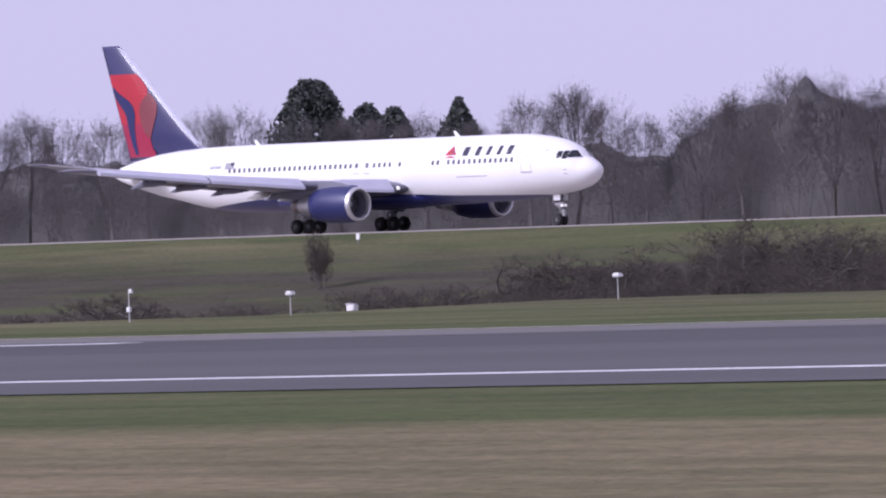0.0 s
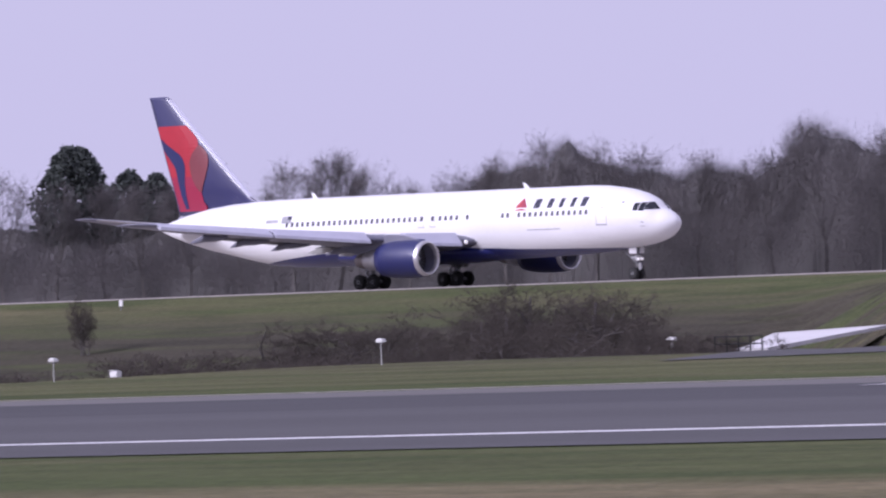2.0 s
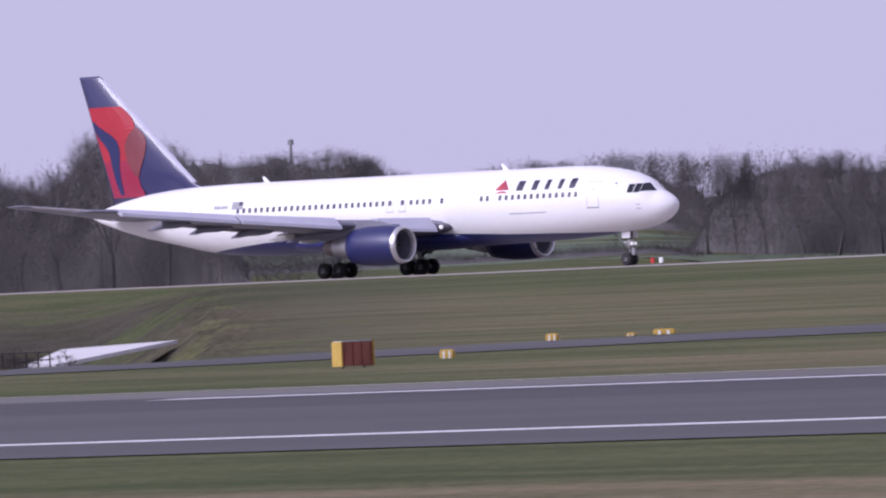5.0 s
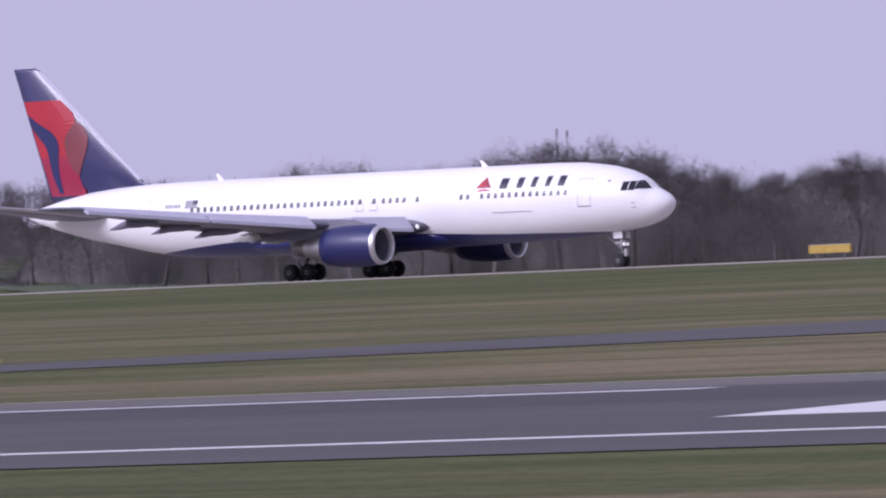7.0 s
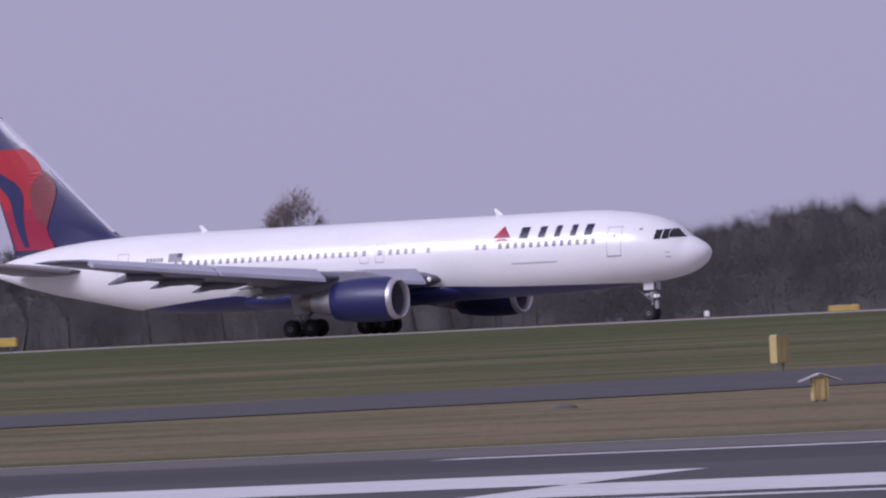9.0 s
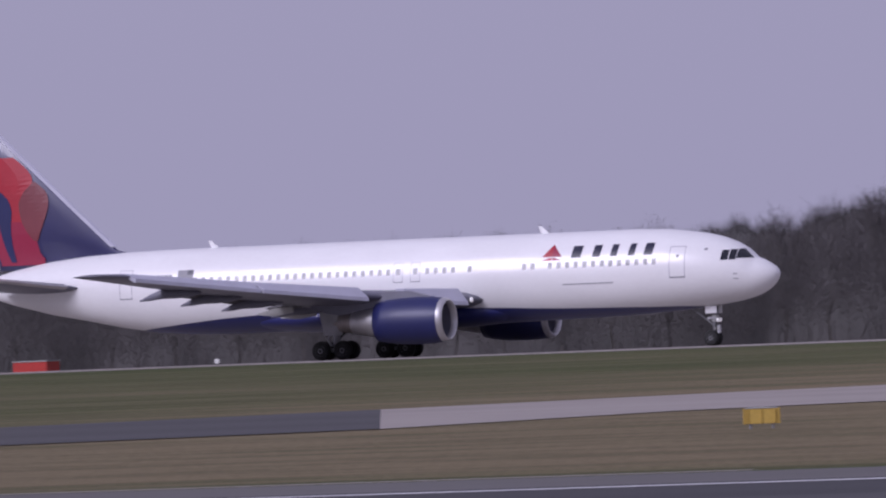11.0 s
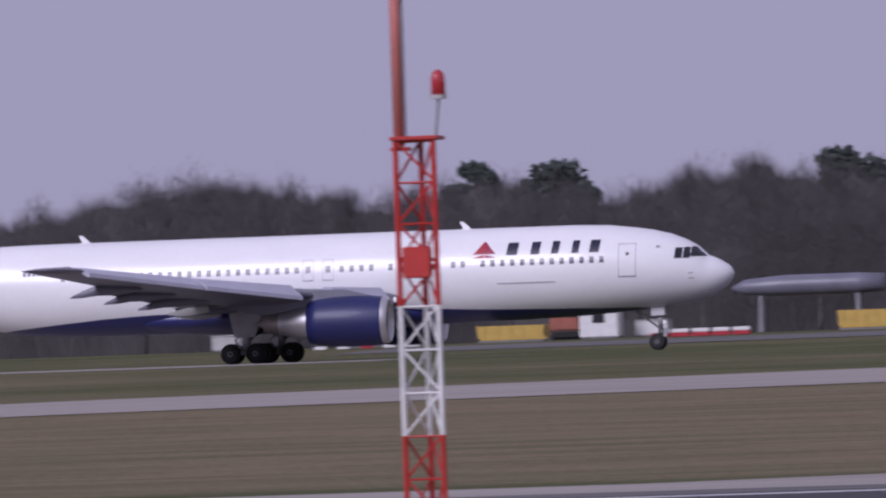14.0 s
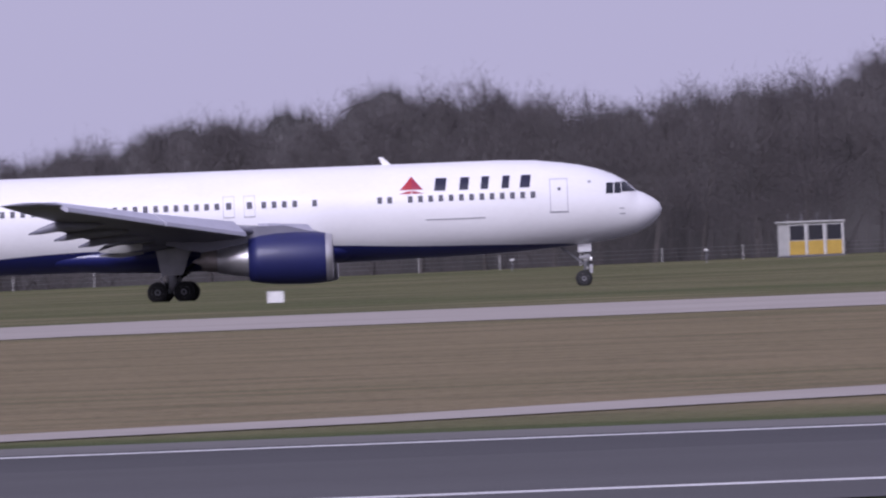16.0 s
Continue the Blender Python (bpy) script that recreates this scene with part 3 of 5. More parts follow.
def build_engine(side):
    c = (side * 7.92, 2.2)
    e = part("engine", loft(turned([(-18.55, 1.32), (-19.20, 1.405), (-20.20, 1.43), (-21.30, 1.4), (-22.20, 1.3), (-22.80, 1.18), (-22.75, 1.05), (-21.80, 1.0)], c), False), NAVY, plane, "navy engine nacelle with a polished intake lip", True)
    part("intake_lip", loft(turned([(-18.57, 1.325), (-18.35, 1.29), (-18.22, 1.22), (-18.20, 1.16), (-18.28, 1.1), (-18.60, 1.06)], c), False), METAL, e, "polished metal intake lip", True)
    part("intake_duct", loft(turned([(-18.58, 1.062), (-19.10, 1.1), (-19.60, 1.12)], c), False), WINGGREY, e, "", True)
    part("fan", loft(turned([(-19.58, 1.12), (-19.64, 0.4), (-19.70, 0.02)], c), False), DARK, e, "dark fan")
    bm = bmesh.new()
    for i in range(24):
        a = 2 * math.pi * i / 24
        add_tube(bm, (-19.50, c[0] + 0.3 * math.cos(a), c[1] + 0.3 * math.sin(a)), (-19.54, c[0] + 1.08 * math.cos(a + 0.12), c[1] + 1.08 * math.sin(a + 0.12)), 0.03, 0.06, 4)
    part("fan_rotor", bm, STEEL, e)
    part("spinner", loft(turned([(-19.05, 0.02), (-19.20, 0.14), (-19.50, 0.32)], c)), GEARGREY, e, "", True)
    part("core_cowl", loft(turned([(-21.90, 1.0), (-22.80, 0.94), (-23.70, 0.82), (-24.50, 0.66), (-24.55, 0.56), (-23.90, 0.5)], c), False), METAL, e, "bare metal core cowl", True)
    part("exhaust_nozzle", loft(turned([(-24.20, 0.66), (-25.00, 0.58), (-25.40, 0.5), (-25.40, 0.44), (-24.70, 0.42)], c), False), HOTMETAL, e, "heat-stained exhaust nozzle", True)
    part("exhaust_plug", loft(turned([(-24.50, 0.42), (-25.30, 0.3), (-25.90, 0.04)], c)), HOTMETAL, e, "", True)
    y = c[0]
    rings = []
    for x, z0, z1, w in ((-19.20, 3.5, 3.6, 0.1), (-20.80, 3.2, 4.0, 0.24), (-22.30, 2.8, 4.0, 0.28), (-24.30, 2.5, 3.75, 0.26), (-26.30, 2.85, 3.55, 0.18), (-27.30, 3.15, 3.4, 0.05)):
        rings.append([(x, y - w, z0), (x, y + w, z0), (x, y + w * 0.8, z1), (x, y - w * 0.8, z1)])
    part("pylon", loft(rings), WINGGREY, e, "grey engine pylon")
    rings = []
    for x, h in ((-19.20, 0.02), (-19.70, 0.28), (-20.50, 0.34), (-20.90, 0.05)):
        rings.append([(x, y - side * 0.9, 3.4), (x, y - side * 0.95, 3.38), (x, y - side * 1.15, 3.35 + h), (x, y - side * 1.12, 3.37 + h)])
    part("strake", loft(rings), NAVY, e)


def build_tail():
    fin_rows = [(-42.6, 6.3, 9.4, 0.1), (-42.8, 6.95, 9.35, 0.12), (-43.9, 7.3, 8.35, 0.3), (-45.2, 8.5, 7.4, 0.46), (-52.55, 15.4, 2.2, 0.2), (-52.9, 15.6, 1.9, 0.08)]
    rings = []
    for le, z, c, t in fin_rows:
        base = foil(le, c, 0, 0, t)
        rings.append([(x, zz if i < 9 else zz * 1.45, z) for i, (x, _, zz) in enumerate(base)])
    fin = part("fin", loft(rings), FACET, plane, "navy tail fin with red and coral markings", True)

    def fin_x(z, u):
        le = float(np.interp(z, [r[1] for r in fin_rows], [r[0] for r in fin_rows]))
        c = float(np.interp(z, [r[1] for r in fin_rows], [r[2] for r in fin_rows]))
        return le - c * u

    def mark(name, material, rows, off=0.0):
        """A painted field on both faces of the fin: rows of height and the shares of the chord between which it lies."""
        zs = np.linspace(rows[0][0], rows[-1][0], 15)
        key = [r[0] for r in rows][::-1]
        edge = [np.interp(zs, key, [r[i] for r in rows][::-1]) for i in (1, 2)]
        for e in edge:
            e[1:-1] = (e[:-2] + 2 * e[1:-1] + e[2:]) / 4
        for side in (-1, 1):
            bm = bmesh.new()
            a, b = [], []
            for z, u0, u1 in zip(zs, *edge):
                t = float(np.interp(z, [7.3, 8.5, 15.4], [0.3, 0.46, 0.2]))
                for v in range(5):
                    u = u0 + (u1 - u0) * v / 4
                    h = float(np.interp(u, [0, 0.08, 0.2, 0.38, 0.6, 0.8, 1], [0, 0.62, 0.92, 1, 0.78, 0.42, 0.06])) * t * 0.64 + 0.02 + off
                    a.append(bm.verts.new((fin_x(z, u), side * h, z)))
                    b.append(bm.verts.new((fin_x(z, u), side * (h - 0.1), z)))
            for j in range(len(zs) - 1):
                for i in range(4):
                    k = j * 5 + i
                    bm.faces.new((a[k], a[k + 1], a[k + 6], a[k + 5]))
                    bm.faces.new((b[k], b[k + 1], b[k + 6], b[k + 5]))
            part(name, bm, material, fin)
    mark("red_marking", RED, [(13.3, 0.13, 0.98), (12.9, 0.09, 0.98), (12.3, 0.09, 0.98), (11.65, 0.17, 0.98), (11.15, 0.38, 0.98), (10.4, 0.53, 0.98), (9.3, 0.6, 0.98)], 0.01)
    mark("red_marking", CRIMSON, [(9.3, 0.6, 0.98), (8.4, 0.58, 0.98), (6.6, 0.66, 0.98)], 0.01)
    mark("coral_marking", SALMON, [(11.75, 0.14, 0.16), (11.15, 0.1, 0.4), (10.4, 0.2, 0.56), (9.4, 0.38, 0.63), (8.7, 0.5, 0.64), (8.1, 0.58, 0.62)], 0.022)
    mark("navy_band", NAVY, [(12.3, 0.95, 0.985), (11.65, 0.84, 0.985), (11.15, 0.64, 0.96), (10.15, 0.65, 0.84), (9.15, 0.76, 0.88), (8.15, 0.82, 0.9), (6.8, 0.86, 0.9)], 0.034)
    rings = []
    for zz, w in ((7.5, 0.14), (9, 0.16), (12, 0.13), (15.35, 0.1)):
        rings.append([(fin_x(zz, 0) + 0.18, 0, zz), (fin_x(zz, 0) + 0.05, -w * 0.8, zz), (fin_x(zz, 0) - 0.22, -w, zz), (fin_x(zz, 0) - 0.22, w, zz), (fin_x(zz, 0) + 0.05, w * 0.8, zz)])
    part("leading_edge", loft(rings), SLAT, fin, "pale leading edge")
    for side in (-1, 1):
        rows = [(1.0, -45.4, 6.1, 4.95, 0.5), (2.0, -46.2, 5.4, 5.08, 0.44), (9.0, -52.3, 2.0, 6.2, 0.18), (9.3, -52.7, 1.6, 6.27, 0.1)]
        s = part("tailplane", loft([foil(le, c, side * y, z, t) for y, le, c, z, t in rows]), WINGGREY, plane, "grey swept tailplane", True)
        rings = []
        for y in (2.2, 5, 8.9):
            le, c, z, t = [float(np.interp(y, [r[0] for r in rows], [r[i] for r in rows])) for i in (1, 2, 3, 4)]
            rings.append([(le + 0.06, side * y, z), (le - 0.25, side * y, z + t * 0.5), (le - 0.25, side * y, z - t * 0.35)])
        part("leading_edge", loft(rings), METAL, s, "bare metal leading edge")


def build_gear():
    g = part("nose_gear", tube((-4.42, 0, 0.45), (-4.2, 0, 2.4), 0.1, 0.14, 12), RIM, plane, "grey nose landing gear", True)
    part("axle", tube((-4.46, -0.45, 0.47), (-4.46, 0.45, 0.47), 0.07, None, 10), GEARGREY, g)
    for y in (-0.3, 0.3):
        wheel(g, -4.46, y, 0.47, 0.47, 0.34)
    part("drag_brace", tube((-4.38, 0, 1.25), (-5.7, 0, 2.25), 0.06, None, 8), RIM, g, "dark drag brace")
    part("torque_link", box(-4.2, -3.95, -0.1, 0.1, 0.75, 1.25, 0.03), GEARGREY, g)
    for y in (-0.42, 0.42):
        part("gear_door", box(-4.75, -4.0, y - 0.03, y + 0.03, 1.95, 2.42, 0.02), WHITE, g, "white nose gear door")
    part("steering_collar", tube((-4.31, 0, 1.45), (-4.26, 0, 1.85), 0.21, None, 12), OFFWHITE, g, "pale steering collar")
    for y in (-0.26, 0.26):
        part("steering_actuator", box(-4.7, -4.1, y - 0.06, y + 0.06, 1.6, 1.74, 0.03), GEARGREY, g)
    part("tow_fitting", box(-4.3, -3.96, -0.16, 0.16, 0.98, 1.12, 0.03), OFFWHITE, g, "pale tow fitting")
    part("hose", tube((-4.22, -0.17, 0.6), (-4.12, -0.17, 1.7), 0.03, None, 6), TYRE, g, "black hydraulic hose")
    for y in (-0.2, 0.2):
        part("taxi_light", tube((-4.1, y, 1.55), (-3.98, y, 1.55), 0.12, 0.1, 10), LENS, g, "lit taxi lamp")
    for side in (-1, 1):
        y = side * 4.65
        g = part("main_gear", tube((-27.2, y, 0.6), (-26.9, side * 4.9, 3.0), 0.2, 0.26, 14), GEARGREY, plane, "grey main landing gear with four wheels", True)
        part("bogie_beam", box(-28.15, -26.3, y - 0.14, y + 0.14, 0.5, 0.75, 0.05), GEARGREY, g)
        for dx in (-0.72, 0.72):
            part("axle", tube((-27.23 + dx, y - 0.62, 0.585), (-27.23 + dx, y + 0.62, 0.585), 0.09, None, 10), GEARGREY, g)
            for dy in (-0.57, 0.57):
                wheel(g, -27.23 + dx, y + dy, 0.585, 0.585, 0.42)
        part("side_brace", tube((-27.1, y, 1.4), (-26.6, side * 2.2, 2.6), 0.1, None, 8), GEARGREY, g)
        part("drag_brace", tube((-27.1, y, 1.3), (-24.9, side * 4.9, 2.8), 0.09, None, 8), DARK, g)
        bm = box(-28.0, -26.0, side * 5.3 - 0.04, side * 5.3 + 0.04, 1.5, 3.0, 0.03)
        for v in bm.verts:
            if v.co.z < 2:
                v.co.x = -27.1 + (v.co.x + 27.0) * 0.6
        part("gear_door", bm, GEARGREY, g, "pale grey strut door")
        part("torque_link", loft([[(-27.55, y - 0.12, 0.85), (-27.45, y - 0.12, 0.85), (-27.45, y + 0.12, 0.85), (-27.55, y + 0.12, 0.85)],
                                  [(-27.85, y - 0.08, 1.35), (-27.75, y - 0.08, 1.35), (-27.75, y + 0.08, 1.35), (-27.85, y + 0.08, 1.35)],
                                  [(-27.25, y - 0.12, 1.8), (-27.15, y - 0.12, 1.8), (-27.15, y + 0.12, 1.8), (-27.25, y + 0.12, 1.8)]]), GEARGREY, g)
        part("lock_stay", tube((-27.05, y, 1.95), (-26.2, side * 3.4, 2.55), 0.06, None, 8), RIM, g, "dark lock stay")
        part("retraction_jack", tube((-27.0, side * 4.75, 2.2), (-25.9, side * 4.85, 2.9), 0.08, None, 8), RIM, g, "dark retraction jack")
        for dy in (-0.2, 0.2):
            part("brake_hose", tube((-27.25, y + dy, 0.7), (-27.05, y + dy, 1.9), 0.025, None, 6), TYRE, g, "black brake hose")


for s in (-1, 1):
    build_wing(s)
    build_engine(s)
build_tail()
build_gear()
for x in (-15.1, -37.2):
    bm = loft([[(x - 0.28, -0.03, 7.1), (x + 0.28, -0.03, 7.1), (x + 0.28, 0.03, 7.1), (x - 0.28, 0.03, 7.1)], [(x - 0.52, -0.015, 7.62), (x - 0.3, -0.015, 7.62), (x - 0.3, 0.015, 7.62), (x - 0.52, 0.015, 7.62)]])
    part("blade_antenna", bm, WHITE, plane, "white blade antenna")


# ---- trees ----
def spikes(segs, k=3, pointed=False):
    """Tapered k-sided sticks from rows of (p, q, r0, r1), as verts and faces; pointed ones end in a tip."""
    verts, faces = [], []
    for p, q, r0, r1 in segs:
        d = q - p
        d = d / (np.linalg.norm(d) + 1e-9)
        u = np.cross(d, (0.31, 0.77, 0.55))
        u /= np.linalg.norm(u) + 1e-9
        w = np.cross(d, u)
        b = len(verts)
        for c, r in ((p, r0),) if pointed else ((p, r0), (q, r1)):
            for i in range(k):
                a = 2 * math.pi * i / k
                verts.append(c + r * (math.cos(a) * u + math.sin(a) * w))
        if pointed:
            verts.append(q)
        for i in range(k):
            j = (i + 1) % k
            faces.append((b + i, b + j, b + k) if pointed else (b + i, b + j, b + k + j, b + k + i))
    return verts, faces


def slivers(rng, segs):
    """The finest twigs: one pointed blade each, turned at random."""
    p, q = np.array([s[0] for s in segs]), np.array([s[1] for s in segs])
    r = np.array([s[2] for s in segs])[:, None]
    u = np.cross(q - p, rng.normal(size=p.shape))
    u *= r / (np.linalg.norm(u, axis=1, keepdims=True) + 1e-9)
    verts = np.stack([p - u, p + u, q], 1).reshape(-1, 3)
    return list(verts), [(i, i + 1, i + 2) for i in range(0, len(verts), 3)]


def grow(rng, height, spread, twig, levels=5, bare=0.2, split=(6, 5, 5, 4, 3)):
    """The limbs and twigs of a broadleaf tree in winter: lists of segments, thick ones and thin ones."""
    thick, thin = [], []

    def shoot(p, d, length, r, level):
        q = p + d * length
        (thick if level < 2 else thin).append((p, q, r, r * 0.6))
        if level >= levels:
            return
        for i in range(split[level]):
            f = rng.uniform(0.4, 1.0) if level else rng.uniform(bare + 0.15, 1.0)
            out = rng.normal(size=3)
            out[2] = out[2] * 0.7 + 0.15
            out /= np.linalg.norm(out)
            n = d * (0.5 if level else 0.5) + out * (0.8 if level else spread)
            n[2] = max(n[2], -0.15 if level > 2 else 0.12)
            n /= np.linalg.norm(n)
            shoot(p + d * length * f, n, length * rng.uniform(0.5, 0.68), max(r * 0.45, twig), level + 1)
    shoot(np.zeros(3), np.array([rng.normal() * 0.04, rng.normal() * 0.04, 1.0]), height * 0.45, height * 0.02, 0)
    tips = np.sort([s[1][2] for s in thin])
    k = height / tips[int(len(tips) * 0.985)]
    return [[(p * k, q * k, a, b) for p, q, a, b in s] for s in (thick, thin)]


def bare_tree(seed, height, spread, material, label, count=9600, twig=0.0078, low=0.6, name="bare_tree"):
    """A winter broadleaf: a trunk, limbs that fork three times inside a domed crown, and sprays of fine twigs along the last forks."""
    rng = np.random.default_rng(seed)
    mid, up, out = np.array([0, 0, height * low]), height * (1.0 - low), height * 0.3 * spread
    knots = [rng.normal(size=3) for _ in range(8)]
    knots = [k / np.linalg.norm(k) for k in knots]

    def shell(v, f):
        v = v / np.linalg.norm(v)
        bulge = 0.86 + 0.16 * max(float(np.dot(v, k)) ** 5 for k in knots)
        return mid + v * (out, out, up) * bulge * f
    thick, ends, thin = [], [], []
    fork = np.array([rng.normal() * 0.3, rng.normal() * 0.3, height * (low - 0.3)])
    thick.append((np.zeros(3), fork, height * 0.015, height * 0.011))
    for _ in range(9):
        v = rng.normal(size=3)
        v[2] = abs(v[2]) + 0.1
        e = shell(v, rng.uniform(0.45, 0.62))
        thick.append((fork, e, height * 0.0038, height * 0.002))
        for _ in range(6):
            w = v / np.linalg.norm(v) + rng.normal(size=3) * 0.5
            p = fork + (e - fork) * rng.uniform(0.45, 1)
            q = shell(w, rng.uniform(0.66, 0.84))
            thick.append((p, q, height * 0.0014, 0.01))
            for _ in range(5):
                u = w + rng.normal(size=3) * 0.34
                p2 = p + (q - p) * rng.uniform(0.3, 1)
                q2 = shell(u, rng.uniform(0.72, 0.99))
                thick.append((p2, q2, 0.01, 0.004))
                ends.append((p2, q2))
    for i in range(count):
        p, q = ends[i % len(ends)]
        f = rng.uniform(0.15, 1.0)
        a = p + (q - p) * f
        d = (q - p) / (np.linalg.norm(q - p) + 1e-6) * 0.55 + rng.normal(size=3) * 0.62 + np.array([0, 0, 0.2])
        b = a + d * rng.uniform(0.02, 0.05) * height
        # side shoots leave the spray half way
        if i % 3:
            a = a + rng.normal(size=3) * 0.02 * height
            b = a + d * rng.uniform(0.015, 0.035) * height
        thin.append((a, b, twig * rng.uniform(0.7, 1.4), 0.0))
    tips = np.sort([q[2] for _, q, _, _ in thin])
    k = height / tips[int(len(tips) * 0.985)]
    thick, thin = [[(p * k, q * k, r0, r1) for p, q, r0, r1 in rows] for rows in (thick, thin)]
    t = thing(name, label, "tree", "trees behind the far runway")
    raw("trunk", *spikes(thick, 3), BARK, t, "grey-brown trunk and limbs")
    raw("crown", *slivers(rng, thin), material, t, "leafless crown of fine twigs")
    return t


def clumps(rng, pts, size):
    """Small leaf clumps: squashed four-sided tufts at the given points."""
    verts, faces = [], []
    for p in pts:
        b = len(verts)
        s = size * rng.uniform(0.6, 1.4)
        e = rng.normal(size=(4, 3)) * s
        verts += [p + v for v in e]
        faces += [(b, b + 1, b + 2), (b, b + 2, b + 3), (b, b + 3, b + 1), (b + 1, b + 3, b + 2)]
    return verts, faces


def conifer(seed, height, width, shape, material, label, count=2600, size=0.3, base=0.05, lobes=0):
    """An evergreen: a trunk with limbs and a crown of needle tufts. shape(h) gives the crown's half width at h of 0..1."""
    rng = np.random.default_rng(seed)
    t = thing("evergreen_tree", label, "tree", "trees behind the far runway")
    pts, limbs = [], [(np.zeros(3), np.array([0, 0, height * 0.9]), height * 0.024, 0.06)]
    hubs = []
    for _ in range(lobes):
        h = rng.uniform(base + 0.12, 0.97)
        a, q = rng.uniform(0, 2 * math.pi), shape(h) * width / 2 * rng.uniform(0.2, 0.85)
        hubs.append((np.array([math.cos(a) * q, math.sin(a) * q, h * height]), width * rng.uniform(0.13, 0.24)))
    while len(pts) < count:
        if lobes:
            c, q = hubs[rng.integers(lobes)]
            v = rng.normal(size=3)
            v *= q * rng.uniform(0.3, 1) ** 0.4 / np.linalg.norm(v)
            pts.append(c + v * (1.15, 1.15, 0.55))
            continue
        h = rng.uniform(base, 1)
        r = shape(h) * width / 2
        if r <= 0:
            continue
        a = rng.uniform(0, 2 * math.pi)
        lump = 0.88 + 0.3 * noise.noise((math.cos(a) * 2.2, math.sin(a) * 2.2, h * 6 + seed))
        q = r * lump * rng.uniform(0.35, 1) ** 0.4
        pts.append(np.array([math.cos(a) * q, math.sin(a) * q, h * height]))
    for p in pts[::40]:
        limbs.append((np.array([0, 0, max(p[2] - 0.25 * np.hypot(p[0], p[1]), 0.5)]), p, 0.09, 0.02))
    raw("trunk", *spikes(limbs, 5), BARK, t, "dark trunk and limbs")
    raw("crown", *clumps(rng, pts, size), material, t, "dense dark evergreen needles")
    return t


def skyline_west(b):
    return np.interp(b, [-48.5, -47, -46.8, -46.5, -46.35, -46, -45.7, -45.45, -45.2, -44.9, -44.6, -44.2, -43.9, -43.5, -43.35, -42.95, -42.6, -42.3, -41.85, -41.3, -41.1, -40.85, -40.5, -40.2, -39.6],
                     [13, 12.2, 13.2, 11.6, 13, 11, 13.6, 12, 11, 11, 12, 10.3, 13, 13.6, 10.6, 10.6, 13.6, 14.1, 12.6, 11.3, 12.1, 15.4, 14, 12.8, 12.2])


def skyline_middle(b):
    return np.interp(b, [-39.6, -39.3, -39.1, -38.7, -38.5, -37.5, -36, -35.6, -35.4, -34.7, -34.25, -33.9, -33.4, -33.1, -32.4, -32.1, -31.8, -31.4, -31, -30.6, -30.2, -29.7, -28.5, -27.7, -27.3, -26.8, -26.3, -25, -22.4, -21.3, -20.9],
                     [12.2, 12.9, 10, 9.2, 11, 10.5, 10, 11.8, 10.4, 10.8, 13, 12.2, 9.4, 8.6, 10.3, 8.9, 10.3, 9, 9, 8, 10, 9.2, 9.1, 11.4, 9.6, 11.8, 9.8, 11, 11.5, 15, 13.4])


def skyline_east(b):
    return np.interp(b, [-20.9, -20.1, -19.4, -18.8, -17.8, -17.4, -16.1, -15.9, -15.5, -15.2, -14.5, -14, -13.1, -12.6, -12.2, -11.7, -10.9, -10.4, -10, -9.6, -8.9, -8.6, -8, -7.4, -6.5, -6, -5.2, -4.4, -4.1, -3.7, -3.2, -2.7, -2.1, -1.4, -0.9, -0.4, 0.3, 0.9, 1.3, 1.6, 2.1, 4],
                     [13.4, 14.6, 16.5, 14.6, 14.4, 16.2, 14.6, 16.8, 14.8, 16.8, 14, 14.6, 17, 19, 18.6, 17, 17.6, 17.6, 16, 19.7, 18, 18.2, 16.8, 16, 15, 16.3, 15.6, 14.4, 13.6, 15.8, 14.6, 14.8, 17.2, 18.4, 19.6, 21.5, 19.6, 18.4, 20.6, 19.6, 22.4, 22])


def skyline(b):
    """Height of the treetops above eye level, in thousandths of the distance, by bearing in degrees."""
    return float(skyline_west(b) if b < -39.6 else skyline_middle(b) if b < -20.9 else skyline_east(b))


def at_bearing(b, y):
    x = y * math.tan(radians(b))
    return x, y, math.hypot(x, y)


def wood_depth(b):
    """The wood's front: just past the runway, further off behind the pasture."""
    return 700.0 if b < -40.1 else 1150.0 if b < -37.45 else 940.0 if b < -28.8 else 690.0


def again(ob, m):
    """One more of a thing that already has a size of its own."""
    return copy_thing(ob, m @ Matrix.Diagonal((1 / ob.scale.x, 1 / ob.scale.y, 1 / ob.scale.z, 1)))


